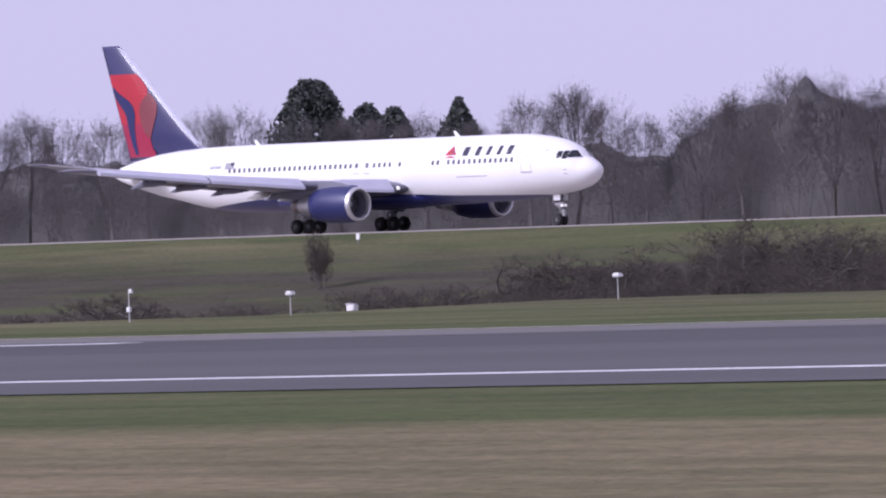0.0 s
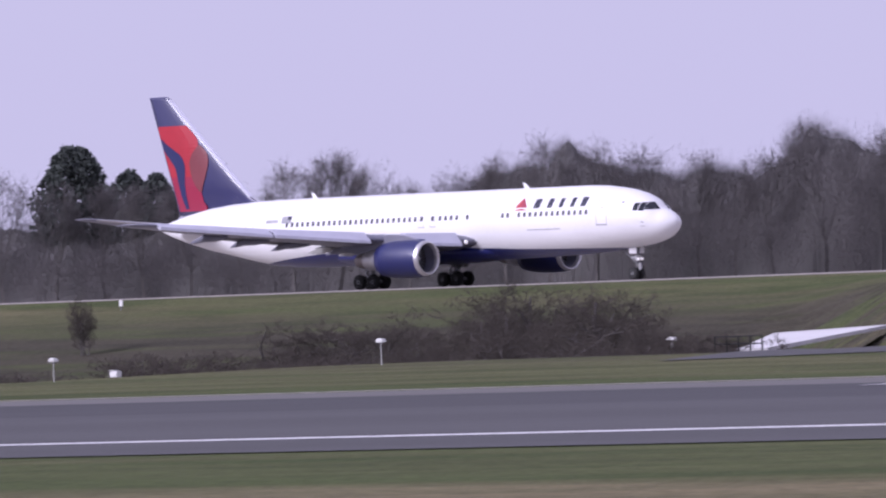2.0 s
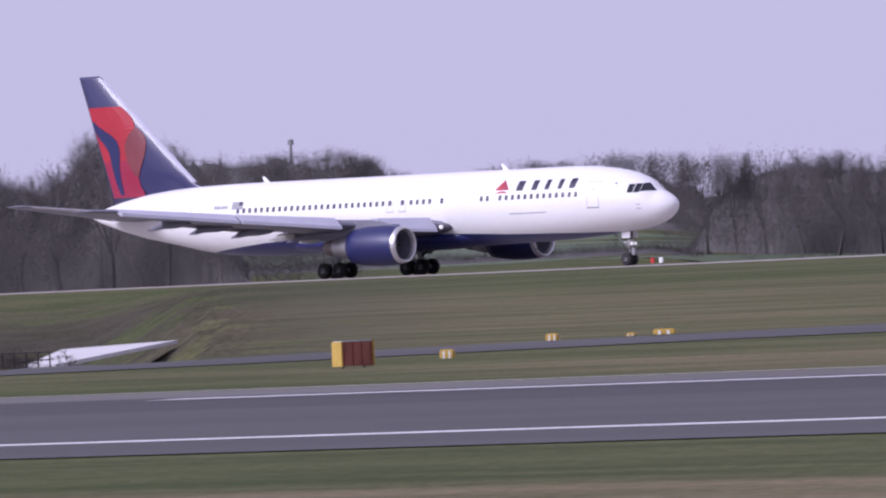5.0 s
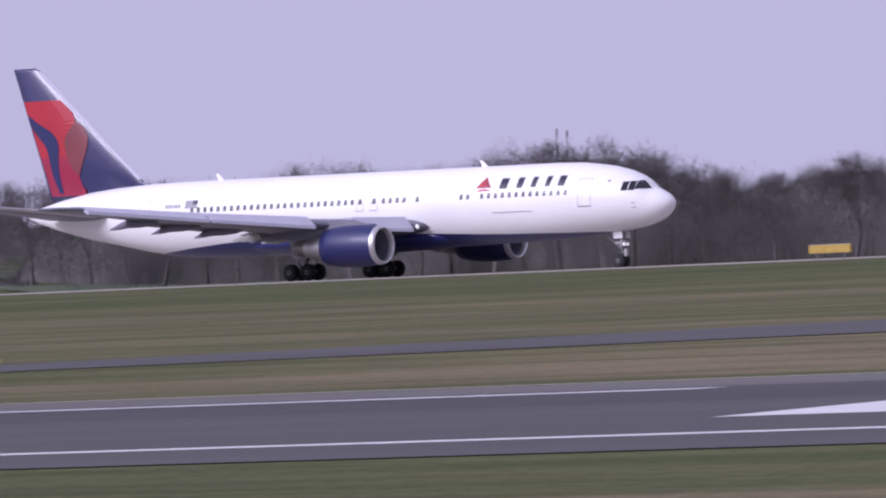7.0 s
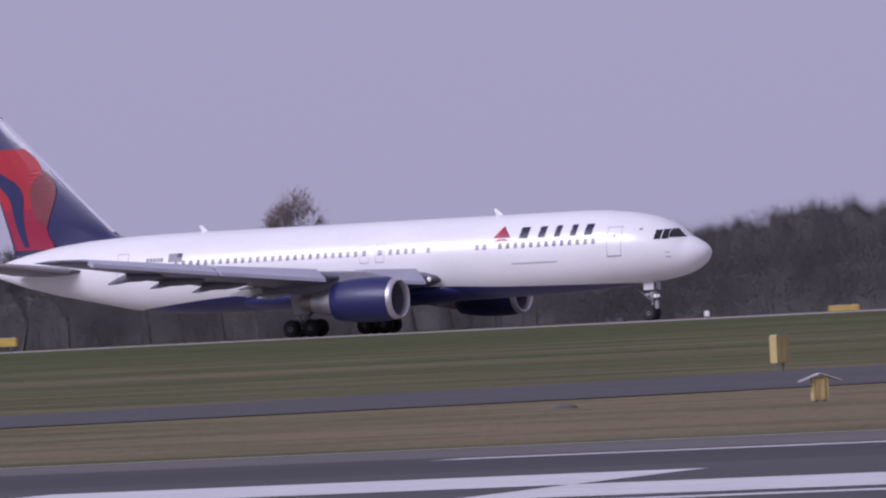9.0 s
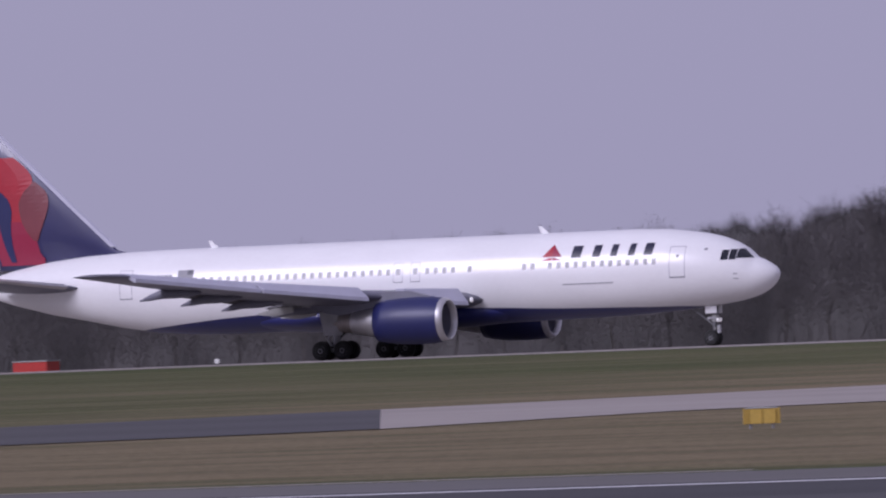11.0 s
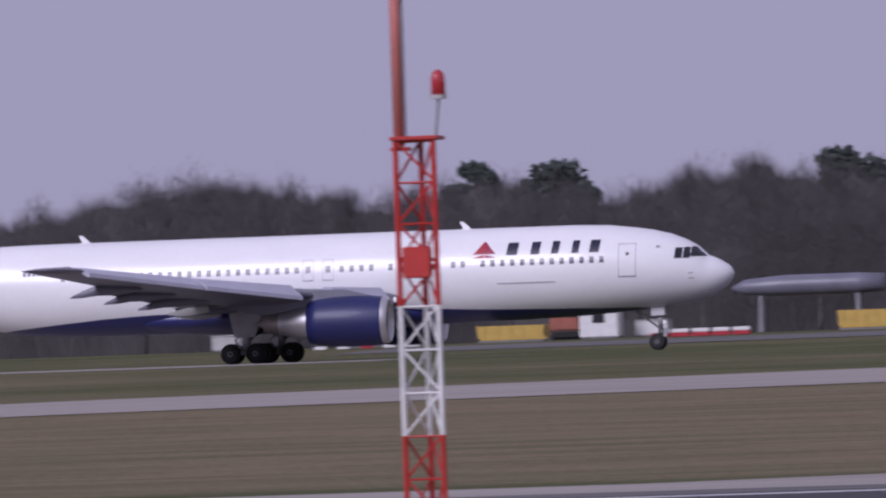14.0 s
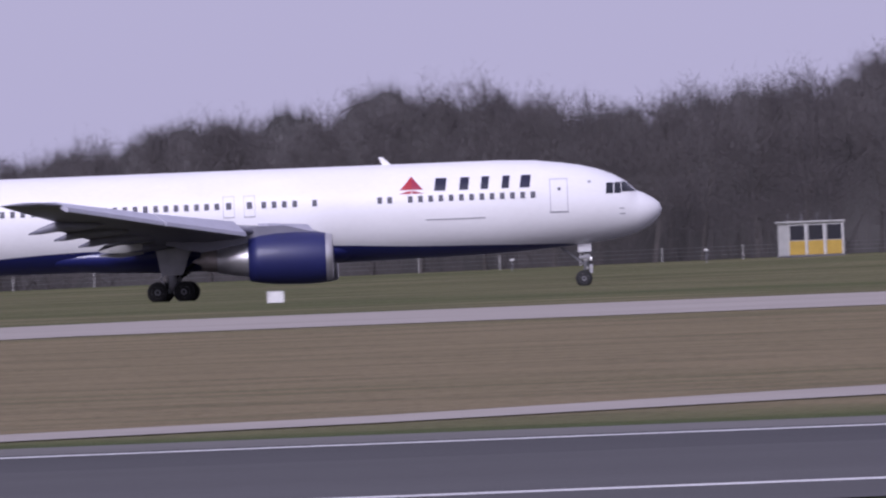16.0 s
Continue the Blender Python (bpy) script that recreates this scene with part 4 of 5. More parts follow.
def place_trees():
    rng = random.Random(5)
    kinds = [bare_tree(10 + i, 15.0, 0.72 + 0.11 * (i % 4), TWIG, "leafless broadleaf tree, grey-brown, at the edge of the wood", 6500, 0.012, 0.54) for i in range(8)]
    used = set()
    b = -48.3
    while b < 3.4:
        d = wood_depth(b)
        x, y, r = at_bearing(b, d + rng.uniform(18, 32))
        z = float(ground_z(x, y)) - 0.1
        top = EYE.z + (0.25 + min(skyline(b), 0.5 * skyline(b - 0.12) + 0.5 * skyline(b + 0.12))) * 0.001 * r * rng.uniform(0.95, 1.02)
        ob = kinds[rng.randrange(len(kinds))]
        h = (top - z) / 15.0
        w = rng.uniform(0.95, 1.25) * (1.9 if d > 1000 else 1.35 if d > 900 else 1.0)
        m = pose(x, y, z, 0, 0, rng.uniform(0, 360)) @ Matrix.Diagonal((h * w, h * w, h, 1))
        if ob in used:
            again(ob, m)
        else:
            ob.matrix_basis = m
            used.add(ob)
        b += rng.uniform(0.19, 0.33) * (700 / d) ** 0.5 * (1.25 if b > -28.8 else 1.0)


place_trees()


def wood_crowns(name, seed, label, b0, b1, tiers, fuzz=2200):
    """The bulk of the wood: many overlapping domed crowns, each a haze of fine rising twigs on a few thin stems.
    tiers: rows of depth past the wood's front, lowest and highest share of the skyline, and step in degrees."""
    rng = np.random.default_rng(seed)
    p0, p1, rad = [], [], []
    for deep, lo, hi, step in tiers:
        b = b0
        while b < b1:
            d = wood_depth(b)
            x, y, r = at_bearing(b, d + deep + rng.uniform(-3, 3))
            z = float(ground_z(x, y))
            top = EYE.z + skyline(b) * 0.001 * r * rng.uniform(lo, hi)
            rx, rz = rng.uniform(2.8, 4.6) * (1.6 if d > 1000 else 1.2 if d > 900 else 1.0), rng.uniform(0.36, 0.5) * max(top - z, 4.0)
            c, size = np.array([x, y, top - rz]), np.array([rx, rx, rz])
            v = rng.normal(size=(fuzz, 3))
            v /= np.linalg.norm(v, axis=1, keepdims=True)
            lobe = 0.5 + 0.5 * np.sin(v[:, 0:1] * 5 + b * 31) * np.sin(v[:, 2:3] * 6 + b * 17)
            foot = c + v * size * (0.78 + 0.16 * lobe) * rng.uniform(0.02, 1, (fuzz, 1)) ** 0.42
            p0.append(foot)
            p1.append(foot + (v * 0.45 + rng.normal(size=(fuzz, 3)) * 0.3 + (0, 0, 0.35)) * rng.uniform(0.4, 1.1, (fuzz, 1)))
            rad.append(rng.uniform(0.01, 0.023, fuzz))
            stems = 12
            q = np.array([x, y, z]) + rng.normal(size=(stems, 3)) * (0.8, 0.8, 0.05)
            p0.append(q)
            p1.append(c + rng.normal(size=(stems, 3)) * size * 0.4)
            rad.append(rng.uniform(0.02, 0.04, stems))
            b += step * rng.uniform(0.75, 1.25) * (700 / d) ** 0.5
    p0, p1, rad = np.concatenate(p0), np.concatenate(p1), np.concatenate(rad)
    ob = raw(name, *slivers(rng, list(zip(p0, p1, rad))), WOODTWIG)
    return tagged(ob, label, "woodland", kind="stuff")


wood_crowns("wood_crowns", 71, "crowded leafless crowns of the wood, grey-brown and hazy", -48.5, -42.9, [(30, 0.55, 0.8, 0.32), (10, 0.42, 0.6, 0.28), (-4, 0.3, 0.45, 0.36)])
wood_crowns("wood_crowns", 75, "crowded leafless crowns of the wood, grey-brown and hazy", -42.9, -40.1, [(24, 0.88, 1.0, 0.24), (10, 0.65, 0.85, 0.28), (-4, 0.4, 0.6, 0.36)])
wood_crowns("wood_crowns", 76, "leafless crowns thinning out at the wood's end", -40.1, -39.75, [(-446, 0.65, 0.9, 0.12), (-452, 0.4, 0.6, 0.14)])
wood_crowns("wood_crowns", 77, "low leafless thicket at the wood's end", -39.8, -39.4, [(-450, 0.3, 0.55, 0.14)])
wood_crowns("wood_crowns", 72, "leafless crowns beyond the pastures, grey-brown and hazy", -40.1, -37.45, [(10, 0.7, 0.95, 0.26), (3, 0.5, 0.7, 0.3)])
wood_crowns("wood_crowns", 78, "leafless crowns where the near wood begins", -29.35, -28.8, [(-238, 0.5, 0.75, 0.16), (-250, 0.3, 0.5, 0.18)])
wood_crowns("wood_crowns", 73, "leafless crowns of the far wood, grey-brown and hazy", -37.45, -28.8, [(20, 0.84, 0.99, 0.26), (8, 0.6, 0.8, 0.3), (-4, 0.35, 0.55, 0.36)])
wood_crowns("wood_crowns", 74, "crowded leafless crowns of the tall wood, grey-brown", -28.8, 3.6, [(14, 0.92, 1.02, 0.24), (2, 0.7, 0.9, 0.32), (-6, 0.35, 0.62, 0.44)])


def stand(ob, b, y, sink=0.1):
    x, y, r = at_bearing(b, y)
    ob.matrix_basis = pose(x, y, float(ground_z(x, y)) - sink)
    return ob


def tall(b, y, mrad):
    x, y, r = at_bearing(b, y)
    return EYE.z + mrad * 0.001 * r - float(ground_z(x, y))


dome = lambda h: math.sqrt(max(0, 1 - ((h - 0.35) / 0.66) ** 2))
cone = lambda h: 1.05 - h
plume = lambda h: math.sqrt(max(0, 1 - ((h - 0.72) / 0.29) ** 2))
stand(conifer(1, tall(-45.18, 742, 15.3), 10.2, dome, NEEDLE, "broad dark evergreen with a rounded crown", 11000, 0.17), -45.19, 742)
stand(conifer(2, tall(-44.88, 742, 12.6), 5.2, lambda h: 1.0 if h < 0.8 else math.sqrt((1 - h) * 5), NEEDLE, "dark ragged evergreen beside bare trees", 5000, 0.18), -44.87, 742)
stand(conifer(3, tall(-44.73, 742, 12.2), 5.0, lambda h: 1.0 if h < 0.75 else math.sqrt((1 - h) * 4), NEEDLE, "dark ragged evergreen beside bare trees", 4600, 0.18), -44.71, 742)
stand(conifer(4, tall(-44.33, 742, 13.0), 5.8, lambda h: min(0.9, (1.02 - h) * 3.2), NEEDLE, "dark pointed spruce among bare trees", 4600, 0.16), -44.33, 742)
for i, (bb, hh, ww) in enumerate(((-10.85, 19.2, 6), (-10.38, 18.9, 6.5), (-8.62, 19.6, 6), (-6.9, 19.3, 7), (-6.62, 18.4, 4), (0.02, 17.5, 5), (-17.36, 16.4, 5))):
    stand(conifer(20 + i, tall(bb, 738, hh), ww, plume, PINE, "dark green pine with a flat clumped crown", 4200, 0.19, 0.42, 22), bb, 738)
stand(bare_tree(40, tall(-30.93, 1010, 14.2), 1.0, PALETWIG, "tall pale leafless tree standing above the wood", 14000, 0.019), -30.93, 1010)
stand(bare_tree(41, tall(-40.85, 760, 15.6), 0.95, TWIG, "tall fine-twigged leafless tree at the wood", 13000, 0.007), -40.85, 760)


def woodland(name, y0, share, seed, label, b0=-48.6, b1=3.8, depth=16.0, fuzz=20000, tall_m=0.0):
    """The dim mass of the wood below the treetops: a lumpy bank of dense growth."""
    rng = np.random.default_rng(seed)
    bs = np.arange(b0, b1, 0.03)
    verts, faces = [], []
    k = 9
    for b in bs:
        y = y0(b)
        x, y, r = at_bearing(b, y)
        h = EYE.z + skyline(b) * 0.001 * r * smooth01(min(b - b0, b1 - b) / 0.4 + 0.1) * (share + 0.08 * noise.noise((b * 2.3, seed, 1.0)) + 0.05 * noise.noise((b * 7.0, seed, 4.0)))
        if tall_m:
            h = float(ground_z(x, y)) + tall_m * (1 + 0.35 * noise.noise((b * 6, seed, 2.0)))
        for j in range(k):
            a = math.pi * j / (k - 1)
            lump = 1 + 0.14 * noise.noise((b * 3.1, j * 0.4, seed)) + 0.09 * noise.noise((b * 8, j * 0.6, seed + 9)) + 0.03 * noise.noise((b * 19, j * 0.5, seed + 3))
            yy = y + depth * (0.5 - 0.5 * math.cos(a)) * lump
            xx = x * yy / y
            g = float(ground_z(xx, yy))
            verts.append(np.array([xx, yy, g - 0.2 + (h - g) * math.sin(a) ** 0.6 * lump]))
    n = len(bs)
    for i in range(n - 1):
        for j in range(k - 1):
            a = i * k + j
            faces.append((a, a + 1, a + k + 1, a + k))
    # upright stems and twigs all over the front
    p = np.array(verts).reshape(n, k, 3)
    i, j = rng.integers(0, n - 1, fuzz), rng.integers(1, 5, fuzz)
    u, v = rng.uniform(size=(2, fuzz, 1))
    foot = p[i, j] * (1 - u) * (1 - v) + p[i + 1, j] * u * (1 - v) + p[i, j + 1] * (1 - u) * v + p[i + 1, j + 1] * u * v
    tip = foot + rng.normal(size=(fuzz, 3)) * (0.2, 0.3, 0.2) + np.stack([0 * u[:, 0], -0.4 - 0 * u[:, 0], rng.uniform(0.4, 1.6, fuzz)], 1)
    tv, tf = slivers(rng, list(zip(foot, tip, rng.uniform(0.008, 0.02, fuzz))))
    faces += [tuple(a + len(verts) for a in f) for f in tf]
    verts += tv
    ob = raw(name, verts, faces, THICKET)
    ob.data.shade_smooth()
    return tagged(ob, label, "woodland", kind="stuff")


for wb0, wb1, wy, ws in ((-48.6, -42.8, 700, 0.52), (-43.3, -40.0, 700, 0.88), (-40.6, -38.9, 1150, 0.9), (-39.3, -37.1, 1150, 0.7), (-37.5, -28.2, 940, 0.84), (-29.2, 3.8, 690, 0.9)):
    woodland("woodland", lambda b: wy + 34.0, ws, 3, "dense leafless wood, dark brown-grey undergrowth and stems", wb0, wb1, fuzz=int((wb1 - wb0) * 5000))
woodland("hedge", lambda b: 955.0 + 12 * (b + 38), 0, 5, "low dark leafless hedge between two pastures", -40.2, -37.3, 3.0, 6000, 0.9)
woodland("hedge", lambda b: 1110.0, 0, 6, "dark leafless hedge along the upper pasture", -40.2, -37.3, 4.0, 6000, 1.7)
woodland("far_woodland", lambda b: 1480.0, 0.6, 8, "distant leafless wood, brown-grey")


# ---- scrub on the bank ----
def bush(seed, height, width, split):
    """A many-stemmed leafless shrub, as wide as it is high or wider."""
    rng = np.random.default_rng(seed)
    stems, twigs = [], []
    for i in range(7):
        a, b = grow(rng, height * rng.uniform(0.7, 1.0), 1.1, 0.016, 4, 0.0, split)
        off = np.array([rng.normal() * width * 0.2, rng.normal() * width * 0.2, 0])
        lean = rng.normal(size=2) * 0.25
        stems.append((np.array([0, 0, 0.02]), off + np.array([0, 0, 0.06]), 0.05, 0.05))
        for src, dst in ((a, stems), (b, twigs)):
            for p, q, r0, r1 in src:
                p, q = p.copy(), q.copy()
                p[:2] += lean * p[2]
                q[:2] += lean * q[2]
                dst.append((p + off, q + off, min(r0, 0.05), r1))
    # each thin branch ends in a spray of finer twigs
    fine = [(p, q, r0 * 0.45, r1) for p, q, r0, r1 in twigs]
    for p, q, r0, r1 in twigs[::2]:
        for _ in range(6):
            a = p + (q - p) * rng.uniform(0.2, 1)
            fine.append((a, a + (q - p) * rng.uniform(0.2, 0.6) + rng.normal(size=3) * 0.1 * height / 3, 0.006, 0.0))
    t = thing("bush", "leafless dark brown bush on the grassy bank", "bush", "bushes on the bank")
    raw("stem", *spikes(stems, 4), BARK, t, "dark stems")
    raw("crown", *slivers(rng, fine), SCRUB, t, "tangle of bare twigs")
    return t


def place_bushes():
    rng = random.Random(11)
    kinds = [bush(60, 3.6, 3.4, (6, 4, 4, 4)), bush(61, 3.0, 4.5, (6, 4, 4, 4)), bush(62, 2.0, 4.0, (5, 4, 4, 3))]
    first = set()
    rows = [(-45.17, 484, 0, 1.3, 0.5)]
    for b, lo, hi in ((-43.6, 1.4, 1.8), (-43.3, 1.5, 1.9), (-43.75, 1.2, 1.5), (-42.45, 1.8, 2.2), (-42.15, 1.6, 2.0), (-42.75, 1.5, 1.9), (-41.9, 1.3, 1.7), (-44.0, 0.6, 0.8), (-43.15, 0.9, 1.1), (-42.95, 0.9, 1.1), (-44.3, 0.5, 0.7), (-41.6, 0.8, 1.0), (-43.0, 0.7, 0.9), (-41.3, 0.8, 1.0)):
        rows.append((b, 440 + rng.uniform(-25, 25), rng.randrange(2), rng.uniform(lo, hi), rng.uniform(1.1, 1.6)))
    b = -47.6
    while b < -41.2:
        rows.append((b, 300 + rng.uniform(-60, 60), 2, rng.uniform(1.3, 1.9), rng.uniform(1.2, 1.8)))
        b += rng.uniform(0.16, 0.3)
    b = -47.4
    while b < -41.3:
        rows.append((b, rng.uniform(233, 243), 2, rng.uniform(0.9, 1.35) if b > -46.3 else rng.uniform(0.6, 0.9), rng.uniform(0.8, 1.3)))
        b += rng.uniform(0.1, 0.18)
    for b, y, k, s, w in rows:
        x, y, r = at_bearing(b, y)
        m = pose(x, y, float(ground_z(x, y)) - 0.1, 0, 0, rng.uniform(0, 360)) @ Matrix.Diagonal((s * w, s * w, s, 1))
        if k in first:
            again(kinds[k], m)
        else:
            kinds[k].matrix_basis = m
            first.add(k)


place_bushes()


# ---- airfield furniture on the grass ----
def on_ground(x, y, turn=0.0, sink=0.02):
    return pose(x, y, float(ground_z(x, y)) - sink, 0, 0, turn)


def post_light(label, x, y, height, head, crook=False):
    t = thing("post_light", label, "light post", "posts along the brow", at=on_ground(x, y))
    part("post", tube((0, 0, 0), (0, 0, height), 0.022, 0.018, 8), OFFWHITE, t, "pale thin post")
    if crook:
        part("bracket", tube((0, 0, height), (0.1, 0, height + 0.03), 0.015, None, 6), OFFWHITE, t)
        part("lamp_head", tube((0.1, 0, height - 0.1), (0.1, 0, height + 0.02), 0.07, 0.05, 10), MASTWHITE, t, "white lamp head")
        part("control_box", box(-0.08, 0.06, -0.05, 0.05, height * 0.32, height * 0.48, 0.01), MASTWHITE, t, "white control box")
    else:
        bm = box(-head / 2, head / 2, -0.1, 0.1, height, height + 0.13, 0.03)
        for v in bm.verts:
            if v.co.z > height + 0.07:
                v.co.x *= 0.72
        part("lamp_head", bm, MASTWHITE, t, "white lamp head")
        part("collar", tube((0, 0, height - 0.05), (0, 0, height + 0.01), 0.04, None, 8), STEEL, t)
    return t


post_light("thin pale post with hanging lamp head and box", -215.5, 206, 1.0, 0.2, True)
post_light("short pale post with a white lamp head", -213.6, 211, 0.62, 0.32)
post_light("short pale post with a white lamp head", -210.6, 222.4, 0.72, 0.36)
post_light("short pale post standing in dark scrub", -232.0, 260, 4.0, 0.4)
t = thing("ground_box", "small white equipment box on the grass", "equipment box", at=on_ground(-214.9, 215))
part("case", box(-0.2, 0.14, -0.12, 0.12, 0, 0.22, 0.03), MASTWHITE, t)
part("lid", box(-0.22, 0.02, -0.13, 0.13, 0.224, 0.26, 0.012), OFFWHITE, t)


def runway_marker(x, y, h, material, label):
    t = thing("runway_marker", label, "marker", "markers beside the far runway", at=on_ground(x, y))
    part("stake", box(-0.04, 0.04, -0.03, 0.03, 0, h * 0.4, 0.008), STEEL, t)
    part("board", box(-0.17, 0.17, -0.05, 0.05, h * 0.4 + 0.003, h, 0.02), material, t)


for mx, my, mh, mm in ((-506, 507, 0.75, MASTWHITE), (-393.2, 510, 0.6, MASTWHITE), (-277.6, 510, 0.55, MASTWHITE), (-271.4, 573, 0.5, MASTWHITE), (-393.9, 510, 0.6, MASTRED)):
    runway_marker(mx, my, mh, mm, ("red" if mm is MASTRED else "white") + " marker board beside the far runway")


def sign(label, x, y, turn, width, height, depth, legs, face, back, name="taxiway_sign", cap=None):
    """A boxy airfield sign: a case with a face, a framed back, end caps and short legs."""
    t = thing(name, label, "airfield sign", "airfield signs", at=on_ground(x, y, turn))
    w, d = width / 2, depth / 2
    for lx in (-w * 0.7, w * 0.7):
        part("leg", tube((lx, 0, 0), (lx, 0, legs), 0.035, None, 8), STEEL, t)
    part("case", box(-w, w, -d + 0.02, d - 0.02, legs, legs + height, 0.012), back, t)
    part("face", box(-w + 0.04, w - 0.04, d - 0.018, d, legs + 0.04, legs + height - 0.04, 0.006), face, t)
    for sx in (-1, 1):
        part("end_cap", box(sx * (w + 0.035) - 0.03, sx * (w + 0.035) + 0.03, -d, d, legs - 0.01, legs + height + 0.01, 0.01), cap or YELLOW, t, "end cap" if cap else "yellow end cap")
    part("top_rail", box(-w, w, -d, d, legs + height + 0.002, legs + height + 0.035, 0.008), OFFWHITE, t)
    n = max(2, int(width / 0.25))
    for i in range(n):
        lx = -w + 0.06 + (width - 0.12) * i / (n - 1)
        part("rib", box(lx - 0.015, lx + 0.015, -d - 0.01, -d + 0.018, legs + 0.03, legs + height - 0.03, 0.004), back, t)
    return t


sign("orange-red backed taxiway sign with yellow ends", -171.4, 208.3, 80, 1.08, 0.66, 0.42, 0.08, OFFWHITE, ORANGE)
sign("long low yellow sign on short legs", -326.2, 508, 0, 2.9, 0.5, 0.2, 0.5, YELLOW, YELLOW)
sign("long low yellow sign beside the far runway", -301.6, 573, 0, 2.2, 0.35, 0.2, 0.15, YELLOW, YELLOW)
sign("tall narrow yellow sign seen nearly edge-on", -152.5, 285, 62, 0.34, 0.9, 0.42, 0.3, PALEYELLOW, PALEYELLOW, cap=PALEYELLOW)
t = sign("yellow sign with a wide pale top", -120.0, 226.4, 40, 0.3, 0.6, 0.3, 0.06, OFFWHITE, PALEYELLOW, cap=PALEYELLOW)
for side in (-1, 1):
    bm = box(min(0, side * 0.58), max(0, side * 0.58), -0.22, 0.22, 0.74, 0.775, 0.01)
    bmesh.ops.rotate(bm, verts=bm.verts, cent=(0, 0, 0.75), matrix=Matrix.Rotation(radians(side * 20), 3, "Y"))
    part("top_board", bm, OFFWHITE, t, "pale sloping top board")
sign("yellow framed sign on the brown grass", -97.7, 239.6, 20, 0.85, 0.4, 0.2, 0.15, YELLOW, YELLOW)
sign("white panel sign tilted on the grass", -10.9, 482, 0, 0.7, 0.55, 0.1, 0.05, MASTWHITE, MASTWHITE, cap=MASTWHITE)
sign("small yellow sign on the straw grass", -26.6, 319, 70, 0.7, 0.5, 0.24, 0.12, YELLOW, YELLOW)
sign("yellow sign with white edge on the straw grass", -23.9, 313.5, 40, 0.6, 0.5, 0.24, 0.12, MASTWHITE, YELLOW)


def clod():
    """A clod of turned earth lying on the grass."""
    t = thing("earth_clod", "small dark brown clod of earth on the grass", "clod", at=on_ground(-131.4, 233))
    k, rings = 12, []
    for z, r in ((-0.04, 0.42), (0.06, 0.4), (0.13, 0.26), (0.16, 0.05)):
        rings.append([(r * (1 + 0.25 * noise.noise((i * 0.9, z * 9, 3.0))) * math.cos(2 * math.pi * i / k), 0.6 * r * math.sin(2 * math.pi * i / k), z) for i in range(k)])
    part("mound", loft(rings), BARK, t, "", True)


clod()


def kerb_block(x, y, w, h, label):
    t = thing("marker_block", label, "marker block", "yellow blocks by the road", at=on_ground(x, y, 30))
    part("block", box(-w / 2, w / 2, -0.15, 0.15, 0, h, 0.04), YELLOW, t)
    for sx in (-0.28, 0.12):
        part("stripe", box(sx * w, sx * w + w * 0.14, -0.153, 0.153, 0.02, h - 0.045, 0.004), MASTWHITE, t, "pale stripe")


for bx, by, bw, bh in ((-175.1, 217, 0.42, 0.28), (-189.2, 239.7, 0.4, 0.25), (-188.2, 242.4, 0.3, 0.14), (-187.8, 243.6, 0.7, 0.2)):
    kerb_block(bx, by, bw, bh, "small yellow striped block beside the service road")


# ---- the concrete ramp into the hollow, with its railing ----
def concrete_ramp():
    t = thing("concrete_ramp", "white concrete ramp leading down into the hollow", "ramp")
    top = [Vector(p) for p in ((-207.8, 236, -2.16), (-206.5, 236, -2.14), (-273.0, 320, -2.18), (-279.6, 320, -2.38))]
    n = 7
    for i in range(n):
        a, b = i / n, (i + 0.985) / n
        bm = bmesh.new()
        ring = [top[0].lerp(top[3], a), top[1].lerp(top[2], a), top[1].lerp(top[2], b), top[0].lerp(top[3], b)]
        add_loft(bm, [[p - Vector((0, 0, 0.14)) for p in ring], ring])
        part("slab", bm, BRIGHTCONCRETE, t)
    r = thing("guard_rail", "dark metal guard rail at the ramp's head", "guard rail")
    for i in range(5):
        x = -207.5 + i * 0.5
        z = float(ground_z(x, 234.6)) - 0.6
        part("post", tube((x, 234.6, z), (x, 234.6, -1.72), 0.025, None, 6), TYRE, r)
    for z in (-1.74, -1.98):
        part("rail", tube((-207.5, 234.6, z), (-205.5, 234.6, z), 0.02, None, 6), TYRE, r)


concrete_ramp()


